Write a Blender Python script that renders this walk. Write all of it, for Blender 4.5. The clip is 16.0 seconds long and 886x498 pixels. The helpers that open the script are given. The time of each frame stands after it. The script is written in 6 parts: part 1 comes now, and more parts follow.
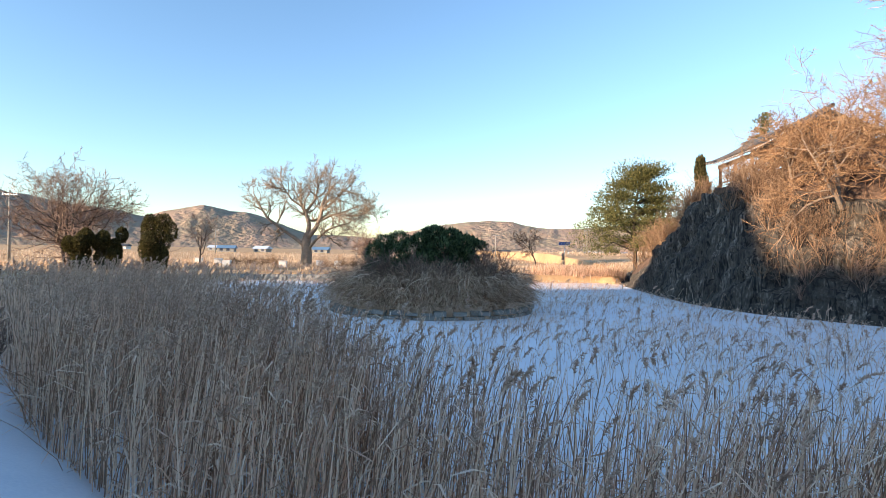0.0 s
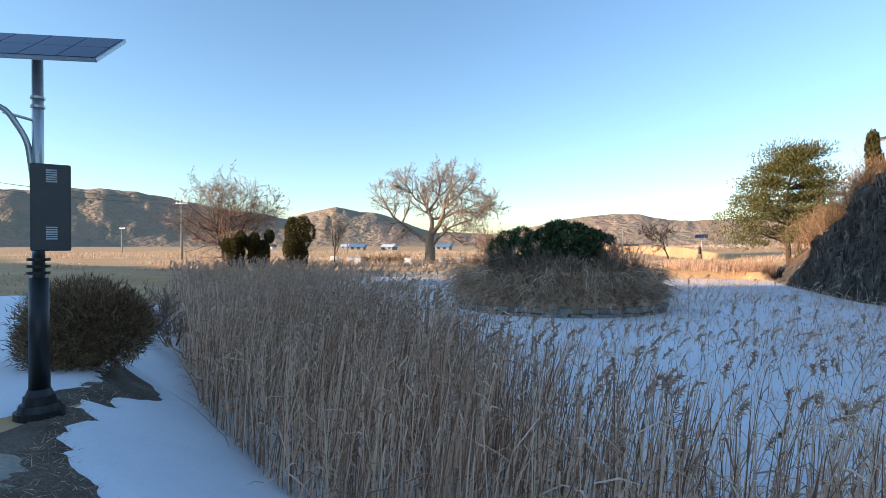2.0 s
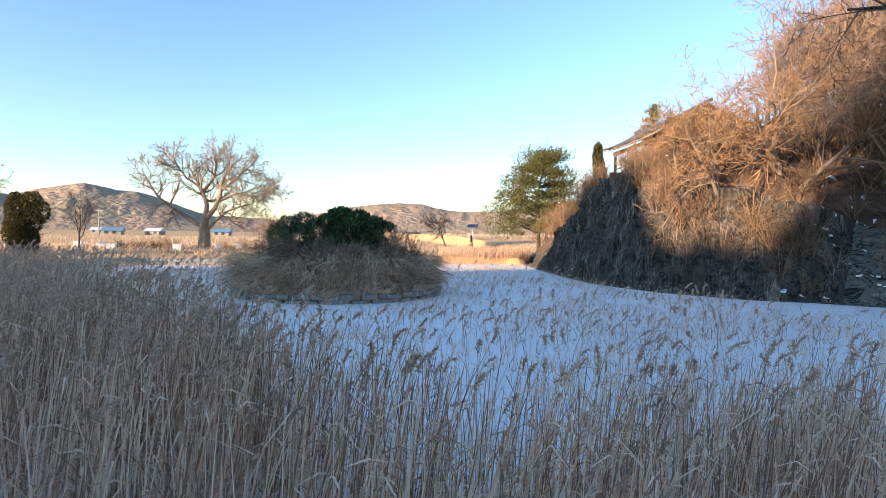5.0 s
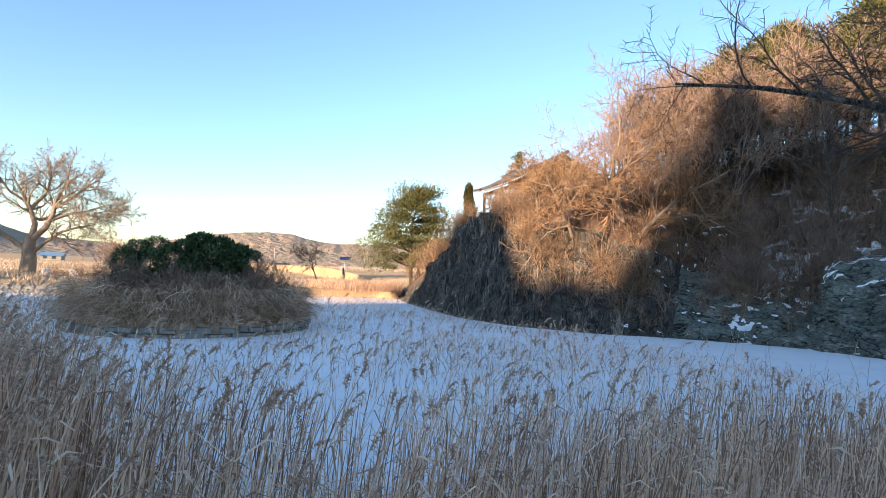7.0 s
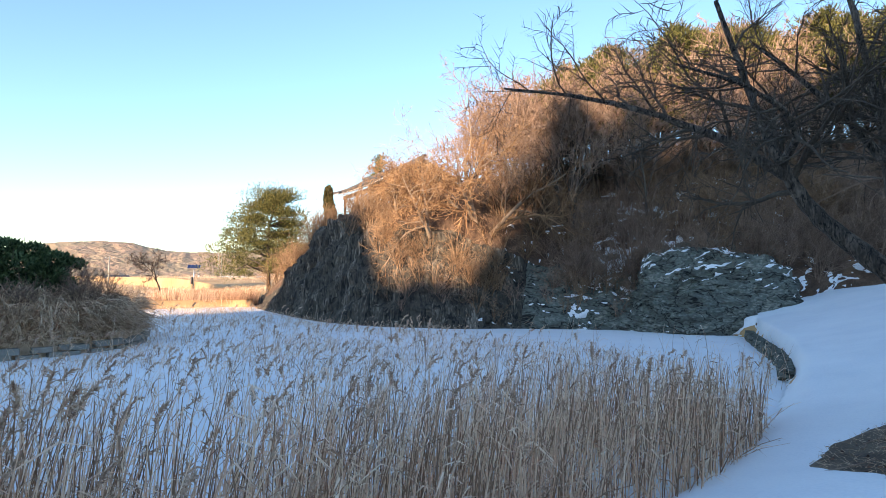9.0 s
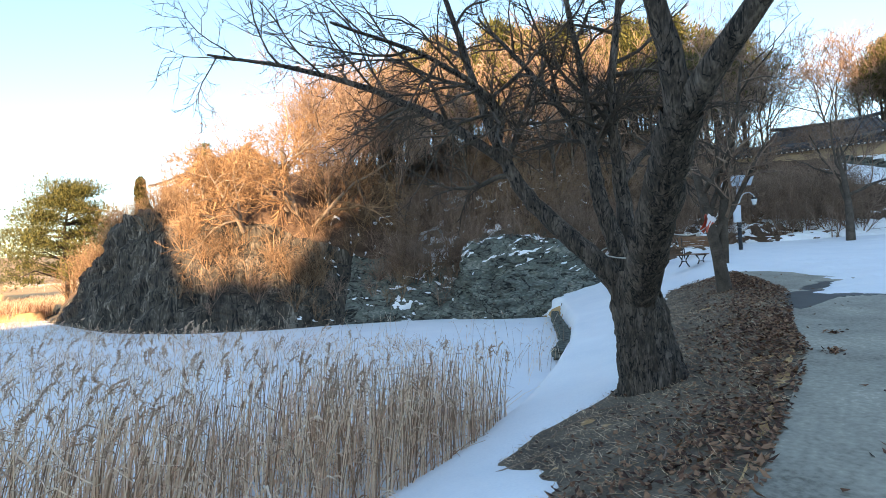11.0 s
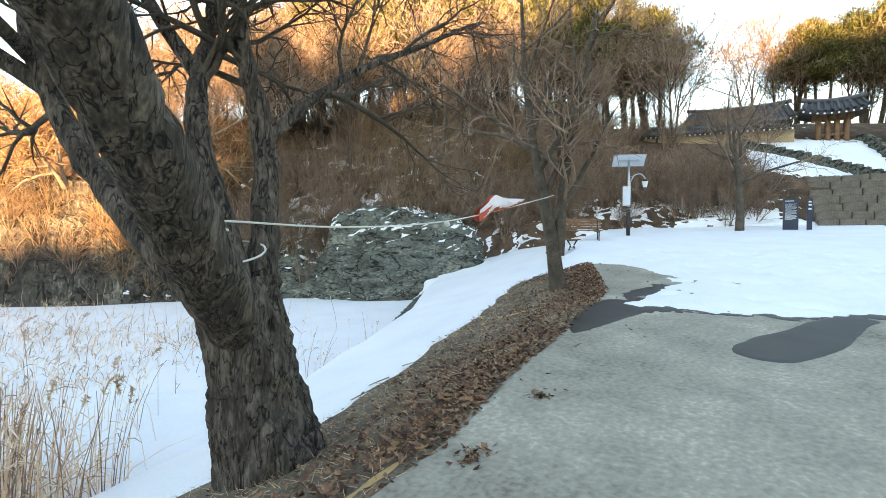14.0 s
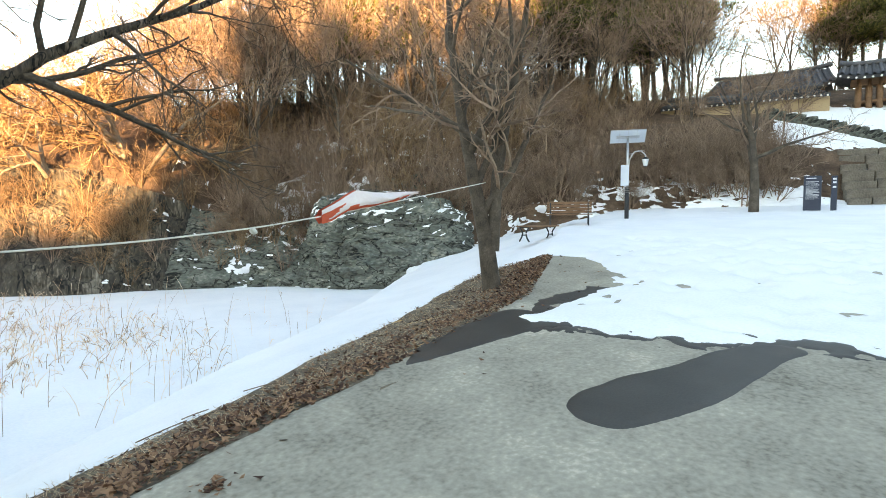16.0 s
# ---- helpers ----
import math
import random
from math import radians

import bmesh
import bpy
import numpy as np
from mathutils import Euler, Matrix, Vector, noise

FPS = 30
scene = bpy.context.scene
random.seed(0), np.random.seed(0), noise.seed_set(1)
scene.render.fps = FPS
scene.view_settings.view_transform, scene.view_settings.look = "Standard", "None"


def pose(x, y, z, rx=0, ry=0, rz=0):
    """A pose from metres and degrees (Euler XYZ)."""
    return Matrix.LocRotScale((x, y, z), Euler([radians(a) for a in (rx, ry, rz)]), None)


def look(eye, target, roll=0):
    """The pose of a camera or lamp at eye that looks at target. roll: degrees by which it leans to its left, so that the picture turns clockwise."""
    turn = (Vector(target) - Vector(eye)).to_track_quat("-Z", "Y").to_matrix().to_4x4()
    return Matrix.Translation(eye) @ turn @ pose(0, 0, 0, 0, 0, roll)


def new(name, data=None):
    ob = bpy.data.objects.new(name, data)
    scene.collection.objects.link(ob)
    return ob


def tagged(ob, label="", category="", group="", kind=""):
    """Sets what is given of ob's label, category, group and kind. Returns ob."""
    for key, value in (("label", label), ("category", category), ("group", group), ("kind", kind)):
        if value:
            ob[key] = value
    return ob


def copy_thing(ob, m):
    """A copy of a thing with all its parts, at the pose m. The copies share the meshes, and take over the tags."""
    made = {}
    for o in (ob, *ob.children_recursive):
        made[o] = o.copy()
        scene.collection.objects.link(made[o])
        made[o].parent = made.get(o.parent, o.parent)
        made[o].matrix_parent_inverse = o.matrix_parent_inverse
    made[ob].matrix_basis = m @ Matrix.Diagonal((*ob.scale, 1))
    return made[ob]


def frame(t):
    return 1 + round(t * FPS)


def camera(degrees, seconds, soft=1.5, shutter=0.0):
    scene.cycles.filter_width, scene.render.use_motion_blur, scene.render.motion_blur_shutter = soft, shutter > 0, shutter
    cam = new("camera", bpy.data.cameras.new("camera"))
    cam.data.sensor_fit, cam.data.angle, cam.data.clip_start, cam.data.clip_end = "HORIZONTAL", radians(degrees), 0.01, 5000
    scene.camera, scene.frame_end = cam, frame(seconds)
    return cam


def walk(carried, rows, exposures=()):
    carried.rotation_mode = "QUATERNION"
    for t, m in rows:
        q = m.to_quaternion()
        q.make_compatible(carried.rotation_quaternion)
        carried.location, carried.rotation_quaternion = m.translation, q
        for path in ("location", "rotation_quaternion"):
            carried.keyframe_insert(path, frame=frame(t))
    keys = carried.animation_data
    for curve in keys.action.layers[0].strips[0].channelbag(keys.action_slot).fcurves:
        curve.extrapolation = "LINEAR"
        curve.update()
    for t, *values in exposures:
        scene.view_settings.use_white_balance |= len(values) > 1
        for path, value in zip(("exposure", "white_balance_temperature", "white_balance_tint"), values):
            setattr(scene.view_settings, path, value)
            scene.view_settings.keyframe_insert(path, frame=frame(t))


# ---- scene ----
cam = camera(80.4, 16.0, soft=0.8)
walk(cam, [
    (0, pose(0.004, 0.001, 1.555, 90.028, -0.971, 0.412)),
    (0.5, pose(-0.046, 0.035, 1.554, 89.825, -0.832, 6.319)),
    (1, pose(-0.092, 0.060, 1.546, 89.625, -0.575, 12.045)),
    (1.5, pose(-0.111, 0.053, 1.546, 89.555, -0.294, 13.797)),
    (2, pose(-0.095, 0.074, 1.547, 89.510, -0.020, 13.526)),
    (2.5, pose(-0.055, 0.108, 1.545, 89.140, 0.350, 10.708)),
    (3, pose(-0.013, 0.115, 1.545, 88.658, 0.488, 6.922)),
    (3.5, pose(0.028, 0.122, 1.540, 88.120, 0.431, 3.238)),
    (4, pose(0.059, 0.127, 1.535, 87.589, 0.192, -0.573)),
    (4.5, pose(0.085, 0.138, 1.535, 87.618, -0.148, -4.572)),
    (5, pose(0.108, 0.152, 1.541, 88.262, -0.916, -9.320)),
    (7.5, pose(0.122, 0.203, 1.493, 93.239, -2.508, -25.535)),
    (8, pose(0.121, 0.177, 1.463, 93.897, -2.057, -28.128)),
    (8.5, pose(0.162, 0.094, 1.411, 93.889, -1.231, -32.466)),
    (9, pose(0.311, -0.048, 1.362, 93.241, -0.500, -37.720)),
    (9.5, pose(0.649, -0.166, 1.291, 93.272, -0.263, -44.014)),
    (10, pose(1.156, -0.366, 1.316, 93.337, -0.083, -48.975)),
    (12.5, pose(4.405, -1.443, 1.468, 91.372, 4.113, -54.900)),
    (13, pose(5.117, -1.651, 1.511, 91.475, 3.805, -56.855)),
    (13.5, pose(5.806, -1.900, 1.578, 90.838, 2.433, -58.372)),
    (14, pose(6.400, -2.054, 1.625, 88.627, -0.278, -57.975)),
    (14.5, pose(6.883, -2.371, 1.690, 87.720, -0.084, -56.567)),
    (15, pose(7.434, -2.633, 1.746, 86.642, 0.107, -55.619)),
    (15.5, pose(8.037, -2.937, 1.820, 86.138, 0.022, -54.384)),
    (16, pose(8.576, -3.264, 1.920, 86.147, 0.330, -53.549)),
], exposures=[(0.0, 1.4, 6400, 12), (2.6, 1.2, 6350, 12), (4.0, 1.26, 6400, 12), (5.0, 1.48, 6450, 12), (8.0, 1.56, 6550, 12), (10.0, 1.86, 7100, 12), (12.4, 2.55, 9200, 13), (14.0, 2.86, 10700, 14), (16.0, 2.95, 12000, 15)])

# ---- world and sun ----
SUN_DIR = Vector((-0.86, -0.51, 0.162)).normalized()      # towards the sun, low behind the walker
world = bpy.data.worlds.new("sky")
scene.world = world
world.use_nodes = True
wn = world.node_tree.nodes
sky = wn.new("ShaderNodeTexSky")
sky.sky_type = 'NISHITA'
sky.sun_disc = False
sky.sun_elevation = math.asin(SUN_DIR.z)
sky.sun_rotation = math.atan2(SUN_DIR.x, SUN_DIR.y)
sky.air_density, sky.dust_density, sky.ozone_density = 1.0, 0.25, 2.6
wn["Background"].inputs["Strength"].default_value = 0.15
world.node_tree.links.new(sky.outputs[0], wn["Background"].inputs["Color"])
sun = new("sun", bpy.data.lights.new("sun", 'SUN'))
sun.data.energy, sun.data.angle, sun.data.color = 4.7, radians(0.6), (1.0, 0.77, 0.55)
sun.matrix_world = look((-120, -60, 40), Vector((-120, -60, 40)) - SUN_DIR)

# ---- materials ----
def material(name, cols, scale=3.0, rough=0.8, bump=0.3, detail=6.0, bscale=None, metal=0.0, island=0.0, spec=0.3, fine=None, dist=0.02, stretch=None, crack=0.0, thin=0.0):
    """Two noise scales through a colour ramp, with bump; island: spread by mesh island."""
    m = bpy.data.materials.new(name)
    m.use_nodes = True
    nt = m.node_tree
    n, l = nt.nodes, nt.links
    b = n["Principled BSDF"]
    tc = n.new("ShaderNodeTexCoord")
    co = tc.outputs["Object"]
    if stretch:
        mp = n.new("ShaderNodeMapping")
        mp.inputs["Scale"].default_value, mp.inputs["Rotation"].default_value = stretch[0], stretch[1]
        l.new(co, mp.inputs["Vector"])
        co = mp.outputs[0]
    no = n.new("ShaderNodeTexNoise")
    no.inputs["Scale"].default_value, no.inputs["Detail"].default_value = scale, detail
    no.inputs["Roughness"].default_value = 0.62
    l.new(co, no.inputs["Vector"])
    fac = no.outputs["Fac"]
    no2 = n.new("ShaderNodeTexNoise")
    no2.inputs["Scale"].default_value, no2.inputs["Detail"].default_value = fine or scale * 9.0, 4.0
    l.new(co, no2.inputs["Vector"])
    mx = n.new("ShaderNodeMix")
    mx.inputs[0].default_value = 0.4
    l.new(fac, mx.inputs[2]); l.new(no2.outputs["Fac"], mx.inputs[3])
    fac = mx.outputs[0]
    if island:
        ge = n.new("ShaderNodeNewGeometry")
        ad = n.new("ShaderNodeMath"); ad.operation = 'MULTIPLY_ADD'
        ad.inputs[1].default_value, ad.inputs[2].default_value = island, -island / 2
        l.new(ge.outputs["Random Per Island"], ad.inputs[0])
        a2 = n.new("ShaderNodeMath"); a2.operation = 'ADD'
        l.new(fac, a2.inputs[0]); l.new(ad.outputs[0], a2.inputs[1])
        fac = a2.outputs[0]
    if crack:
        vo = n.new("ShaderNodeTexNoise")
        vo.inputs["Scale"].default_value, vo.inputs["Detail"].default_value, vo.inputs["Distortion"].default_value = crack, 3.0, 0.6
        l.new(co, vo.inputs["Vector"])
        ab = n.new("ShaderNodeMath"); ab.operation = 'SUBTRACT'; ab.inputs[1].default_value = 0.5
        l.new(vo.outputs["Fac"], ab.inputs[0])
        aa = n.new("ShaderNodeMath"); aa.operation = 'ABSOLUTE'
        l.new(ab.outputs[0], aa.inputs[0])
        cr = n.new("ShaderNodeMapRange")
        cr.inputs[1].default_value, cr.inputs[2].default_value, cr.inputs[3].default_value, cr.inputs[4].default_value = 0.0, 0.03, -0.22, 0.03
        l.new(aa.outputs[0], cr.inputs[0])
        ca = n.new("ShaderNodeMath"); ca.operation = 'ADD'
        l.new(fac, ca.inputs[0]); l.new(cr.outputs[0], ca.inputs[1])
        fac = ca.outputs[0]
    r = n.new("ShaderNodeValToRGB")
    el = r.color_ramp.elements
    while len(el) < len(cols):
        el.new(0.5)
    for i, c in enumerate(cols):
        el[i].position = 0.3 + 0.4 * i / max(1, len(cols) - 1)
        el[i].color = (*c, 1)
    l.new(fac, r.inputs[0])
    l.new(r.outputs[0], b.inputs["Base Color"])
    b.inputs["Roughness"].default_value, b.inputs["Metallic"].default_value = rough, metal
    b.inputs["Specular IOR Level"].default_value = spec
    if thin:
        tr = n.new("ShaderNodeBsdfTranslucent")
        l.new(r.outputs[0], tr.inputs["Color"])
        ms = n.new("ShaderNodeMixShader")
        ms.inputs[0].default_value = thin
        l.new(b.outputs[0], ms.inputs[1]); l.new(tr.outputs[0], ms.inputs[2])
        l.new(ms.outputs[0], n["Material Output"].inputs["Surface"])
    if bump:
        bp = n.new("ShaderNodeBump")
        bp.inputs["Strength"].default_value, bp.inputs["Distance"].default_value = bump, dist
        if bscale:
            no3 = n.new("ShaderNodeTexNoise")
            no3.inputs["Scale"].default_value, no3.inputs["Detail"].default_value = bscale, 6.0
            l.new(co, no3.inputs["Vector"])
            l.new(no3.outputs["Fac"], bp.inputs["Height"])
        else:
            l.new(mx.outputs[0], bp.inputs["Height"])
        l.new(bp.outputs[0], b.inputs["Normal"])
    return m

M = {}
M["verge"] = material("verge soil with dead grass", [(0.05, 0.038, 0.03), (0.15, 0.115, 0.085), (0.30, 0.24, 0.175)], 1.6, 0.95, 1.0, fine=38, dist=0.03)
M["field"] = material("stubble field", [(0.34, 0.19, 0.09), (0.58, 0.355, 0.17), (0.70, 0.47, 0.25)], 0.12, 0.95, 0.6, fine=3, dist=0.1)
M["snow"] = material("settled snow", [(0.80, 0.825, 0.86), (0.89, 0.90, 0.92), (0.95, 0.955, 0.96)], 0.8, 0.75, 0.35, fine=30, spec=0.25)
M["concrete"] = material("weathered concrete paving", [(0.14, 0.122, 0.095), (0.30, 0.27, 0.22), (0.41, 0.37, 0.30), (0.66, 0.58, 0.47)], 0.9, 0.85, 0.3, fine=24, detail=10)
M["wet"] = material("wet concrete", [(0.035, 0.032, 0.028), (0.065, 0.06, 0.053)], 1.5, 0.5, 0.15, fine=60, spec=0.35)
M["rock"] = material("grey-green rock", [(0.018, 0.017, 0.015), (0.085, 0.085, 0.07), (0.15, 0.165, 0.14), (0.36, 0.34, 0.28)], 1.1, 0.9, 1.0, bscale=5, fine=9, dist=0.12, crack=1.6, stretch=((0.8, 0.8, 1.7), (0.3, 0.2, 0)))
M["cliff"] = material("dark stained cliff", [(0.014, 0.013, 0.012), (0.04, 0.034, 0.028), (0.085, 0.072, 0.056), (0.30, 0.26, 0.21)], 0.9, 0.9, 0.9, bscale=4, fine=8, dist=0.08, stretch=((1.6, 1.6, 0.3), (0.25, 0.2, 0)), crack=1.4)
M["hill"] = material("leaf-littered hillside", [(0.035, 0.022, 0.016), (0.11, 0.068, 0.046), (0.23, 0.145, 0.095)], 1.2, 0.95, 0.9, fine=20, dist=0.05)
M["bark"] = material("grey-brown bark", [(0.03, 0.024, 0.02), (0.09, 0.07, 0.055), (0.17, 0.135, 0.105)], 4, 0.95, 0.9, fine=40)
M["furrow"] = material("dark furrowed bark", [(0.014, 0.012, 0.011), (0.075, 0.06, 0.05), (0.23, 0.185, 0.15)], 5, 0.95, 1.0, fine=22, dist=0.06, bscale=11, stretch=((2.2, 2.2, 0.6), (0, 0, 0)), crack=5.0)
# lighter copy of the bark, with sunlight put into its colour
M["sunlitbark"] = material("bark lightened as if sunlit", [(0.16, 0.115, 0.08), (0.29, 0.22, 0.16), (0.38, 0.30, 0.225)], 3, 0.9, 0.6, fine=20)
M["twig"] = material("bare twigs", [(0.12, 0.075, 0.055), (0.25, 0.165, 0.12), (0.38, 0.27, 0.20)], 2, 0.9, 0, island=0.3)
M["brush"] = material("rusty brown brushwood", [(0.11, 0.062, 0.034), (0.23, 0.14, 0.08), (0.36, 0.24, 0.15)], 2, 0.9, 0, island=0.4)
M["rusttwig"] = material("rust-coloured sunlit twigs", [(0.13, 0.068, 0.034), (0.27, 0.15, 0.075), (0.42, 0.26, 0.14)], 2, 0.9, 0, island=0.5)
M["pine"] = material("pine needles", [(0.04, 0.046, 0.013), (0.11, 0.108, 0.032), (0.20, 0.18, 0.058)], 1.5, 0.7, 0, island=0.5, thin=0.25)
M["evergreen"] = material("dark evergreen leaves", [(0.03, 0.055, 0.022), (0.08, 0.125, 0.052), (0.14, 0.20, 0.09)], 2, 0.6, 0, island=0.6, thin=0.15)
M["yew"] = material("clipped conifer foliage", [(0.03, 0.03, 0.008), (0.075, 0.065, 0.02), (0.12, 0.10, 0.035)], 2, 0.8, 0, island=0.5, thin=0.35)
M["reed"] = material("dry reed stalks", [(0.42, 0.265, 0.17), (0.88, 0.615, 0.43), (1.0, 0.81, 0.625)], 0.8, 0.8, 0, island=0.8, thin=0.4)
M["plume"] = material("reed plumes", [(0.48, 0.33, 0.235), (0.66, 0.48, 0.355), (0.80, 0.62, 0.48)], 1, 0.95, 0, island=0.4, thin=0.5)
M["drygrass"] = material("matted dry grass", [(0.33, 0.215, 0.135), (0.63, 0.44, 0.29), (0.85, 0.65, 0.46)], 0.8, 0.9, 0, island=0.5, thin=0.35)
M["hillfar"] = material("far wooded hills", [(0.27, 0.185, 0.135), (0.42, 0.285, 0.20), (0.29, 0.24, 0.16), (0.48, 0.34, 0.25)], 0.02, 1.0, 1.0, fine=0.35, detail=10, bscale=0.11, dist=7.0)
M["ridge"] = material("unseen shade-casting ridge", [(0.05, 0.04, 0.03), (0.10, 0.08, 0.05)], 0.05, 1.0, 0)
M["black"] = material("black painted steel", [(0.012, 0.012, 0.014), (0.02, 0.02, 0.022)], 5, 0.4, 0.05, spec=0.5)
M["steel"] = material("galvanised steel", [(0.42, 0.43, 0.44), (0.55, 0.56, 0.57)], 6, 0.35, 0.05, metal=0.9)
M["tile"] = material("dark roof tiles", [(0.035, 0.037, 0.042), (0.08, 0.083, 0.09), (0.13, 0.13, 0.14)], 3, 0.7, 0.3, island=0.3)
M["stone"] = material("pale cut stone", [(0.16, 0.15, 0.13), (0.27, 0.26, 0.23), (0.36, 0.34, 0.30)], 2, 0.9, 0.6, fine=30, island=0.3)
M["timber"] = material("weathered brown timber", [(0.12, 0.058, 0.032), (0.22, 0.115, 0.065), (0.30, 0.165, 0.10)], 4, 0.7, 0.3, fine=50)
M["stairstone"] = material("rough brown stair stone", [(0.06, 0.05, 0.04), (0.15, 0.125, 0.10), (0.26, 0.22, 0.18)], 2, 0.9, 0.7, fine=20, island=0.3)
M["plaster"] = material("ochre mud plaster", [(0.42, 0.29, 0.17), (0.52, 0.38, 0.24)], 2, 0.9, 0.2)

M["box"] = material("painted steel cabinet", [(0.05, 0.05, 0.052), (0.07, 0.07, 0.072)], 4, 0.4, 0.05, spec=0.5)
M["milk"] = material("milky lamp glass", [(0.55, 0.58, 0.58), (0.65, 0.67, 0.66)], 4, 0.2, 0, spec=0.5)
M["cell"] = material("blue solar cells", [(0.012, 0.02, 0.06), (0.02, 0.035, 0.10)], 3, 0.12, 0, spec=0.6)
M["backsheet"] = material("pale panel back", [(0.5, 0.56, 0.62), (0.6, 0.65, 0.7)], 3, 0.5, 0)
M["slate"] = material("slate-blue painted board", [(0.025, 0.035, 0.055), (0.04, 0.05, 0.075)], 4, 0.45, 0.05)
M["lettering"] = material("pale lettering", [(0.55, 0.57, 0.6), (0.65, 0.66, 0.68)], 6, 0.6, 0)
M["rope"] = material("white braided rope", [(0.62, 0.62, 0.58), (0.78, 0.78, 0.74)], 40, 0.8, 0.4)
M["banner"] = material("red banner cloth", [(0.55, 0.07, 0.035), (0.70, 0.12, 0.06)], 3, 0.75, 0.1)
M["bannerback"] = material("pale pink cloth back", [(0.70, 0.58, 0.58), (0.82, 0.74, 0.74)], 3, 0.75, 0.1)
M["plasterwhite"] = material("whitewash", [(0.68, 0.67, 0.64), (0.78, 0.77, 0.74)], 3, 0.85, 0.1)
M["blueroof"] = material("blue sheet roof", [(0.12, 0.22, 0.34), (0.18, 0.3, 0.42)], 1, 0.5, 0)
M["litter"] = material("fallen reddish brown leaves", [(0.06, 0.028, 0.02), (0.17, 0.08, 0.048), (0.32, 0.17, 0.10)], 3, 0.85, 0, island=0.6)
M["shrubleaf"] = material("brown hedge twigs", [(0.12, 0.07, 0.038), (0.25, 0.155, 0.082), (0.38, 0.25, 0.135)], 2, 0.9, 0, island=0.5)

# ---- mesh helpers ----
def raw(name, V, F, mat, parent=None, smooth=False, label=""):
    """One mesh object out of vertex and face arrays (all faces of one size)."""
    V, F = np.asarray(V, np.float32), np.asarray(F, np.int32)
    me = bpy.data.meshes.new(name)
    k = F.shape[1]
    me.vertices.add(len(V)); me.vertices.foreach_set("co", V.ravel())
    me.loops.add(F.size); me.loops.foreach_set("vertex_index", F.ravel())
    me.polygons.add(len(F))
    me.polygons.foreach_set("loop_start", np.arange(len(F), dtype=np.int32) * k)
    me.polygons.foreach_set("use_smooth", np.full(len(F), smooth))
    me.update(calc_edges=True)
    me.validate()
    me.materials.append(mat)
    ob = new(name, me)
    if parent:
        ob.parent = parent
    if label:
        tagged(ob, label)
    return ob

def part(name, bm, mat, parent, label="", smooth=False):
    me = bpy.data.meshes.new(name)
    for f in bm.faces:
        f.smooth = smooth
    bm.to_mesh(me); bm.free()
    me.materials.append(mat)
    ob = new(name, me)
    ob.parent = parent
    if label:
        tagged(ob, label)
    return ob

def empty(name, loc=(0, 0, 0), rz=0.0):
    ob = new(name)
    ob.matrix_basis = pose(*loc, 0, 0, rz)
    return ob

def box(bm, x0, y0, z0, x1, y1, z1, bevel=0.0):
    r = bmesh.ops.create_cube(bm, size=1.0, matrix=Matrix.LocRotScale(((x0 + x1) / 2, (y0 + y1) / 2, (z0 + z1) / 2), None, (x1 - x0, y1 - y0, z1 - z0)))
    if bevel:
        es = list({e for v in r["verts"] for e in v.link_edges})
        bmesh.ops.bevel(bm, geom=es, offset=bevel, segments=2, affect='EDGES', profile=0.5)
    return bm

def rod(bm, a, b, r0, r1=None, sides=10):
    a, b = Vector(a), Vector(b)
    d = b - a
    m = Matrix.Translation((a + b) / 2) @ d.to_track_quat('Z', 'Y').to_matrix().to_4x4()
    bmesh.ops.create_cone(bm, cap_ends=True, segments=sides, radius1=r0, radius2=r0 if r1 is None else r1, depth=d.length, matrix=m)
    return bm

def grid_faces(nx, ny, keep=None):
    i = np.arange(nx * ny).reshape(ny, nx)
    F = np.stack([i[:-1, :-1], i[:-1, 1:], i[1:, 1:], i[1:, :-1]], -1).reshape(-1, 4)
    return F if keep is None else F[keep.reshape(-1)]

def vnoise(x, y, seed=0, octaves=4, scale=1.0):
    """Smooth value noise in about -1..1 for arrays."""
    out, amp, tot = np.zeros(np.broadcast(x, y).shape), 1.0, 0.0
    x, y = np.asarray(x) * scale, np.asarray(y) * scale
    for o in range(octaves):
        xi, yi = np.floor(x), np.floor(y)
        fx, fy = x - xi, y - yi
        fx, fy = fx * fx * (3 - 2 * fx), fy * fy * (3 - 2 * fy)
        def h(a, b):
            v = np.sin(a * 127.1 + b * 311.7 + seed * 74.7 + o * 19.3) * 43758.5453
            return (v - np.floor(v)) * 2 - 1
        out += amp * ((h(xi, yi) * (1 - fx) + h(xi + 1, yi) * fx) * (1 - fy) + (h(xi, yi + 1) * (1 - fx) + h(xi + 1, yi + 1) * fx) * fy)
        tot += amp; amp *= 0.5; x, y = x * 2.03 + 11.3, y * 2.03 + 5.7
    return out / tot

def smooth01(t):
    t = np.clip(t, 0, 1)
    return t * t * (3 - 2 * t)

def poly_dist(px, py, pts, closed=False):
    """Distance to a polyline, and the place along it (0 to number of segments)."""
    P = np.array(pts, float)
    if closed:
        P = np.vstack([P, P[:1]])
    best, where = np.full(px.shape, 1e9), np.zeros(px.shape)
    for i in range(len(P) - 1):
        a, d = P[i], P[i + 1] - P[i]
        t = np.clip(((px - a[0]) * d[0] + (py - a[1]) * d[1]) / (d @ d), 0, 1)
        q = np.hypot(px - a[0] - t * d[0], py - a[1] - t * d[1])
        m = q < best
        best, where = np.where(m, q, best), np.where(m, i + t, where)
    return best, where

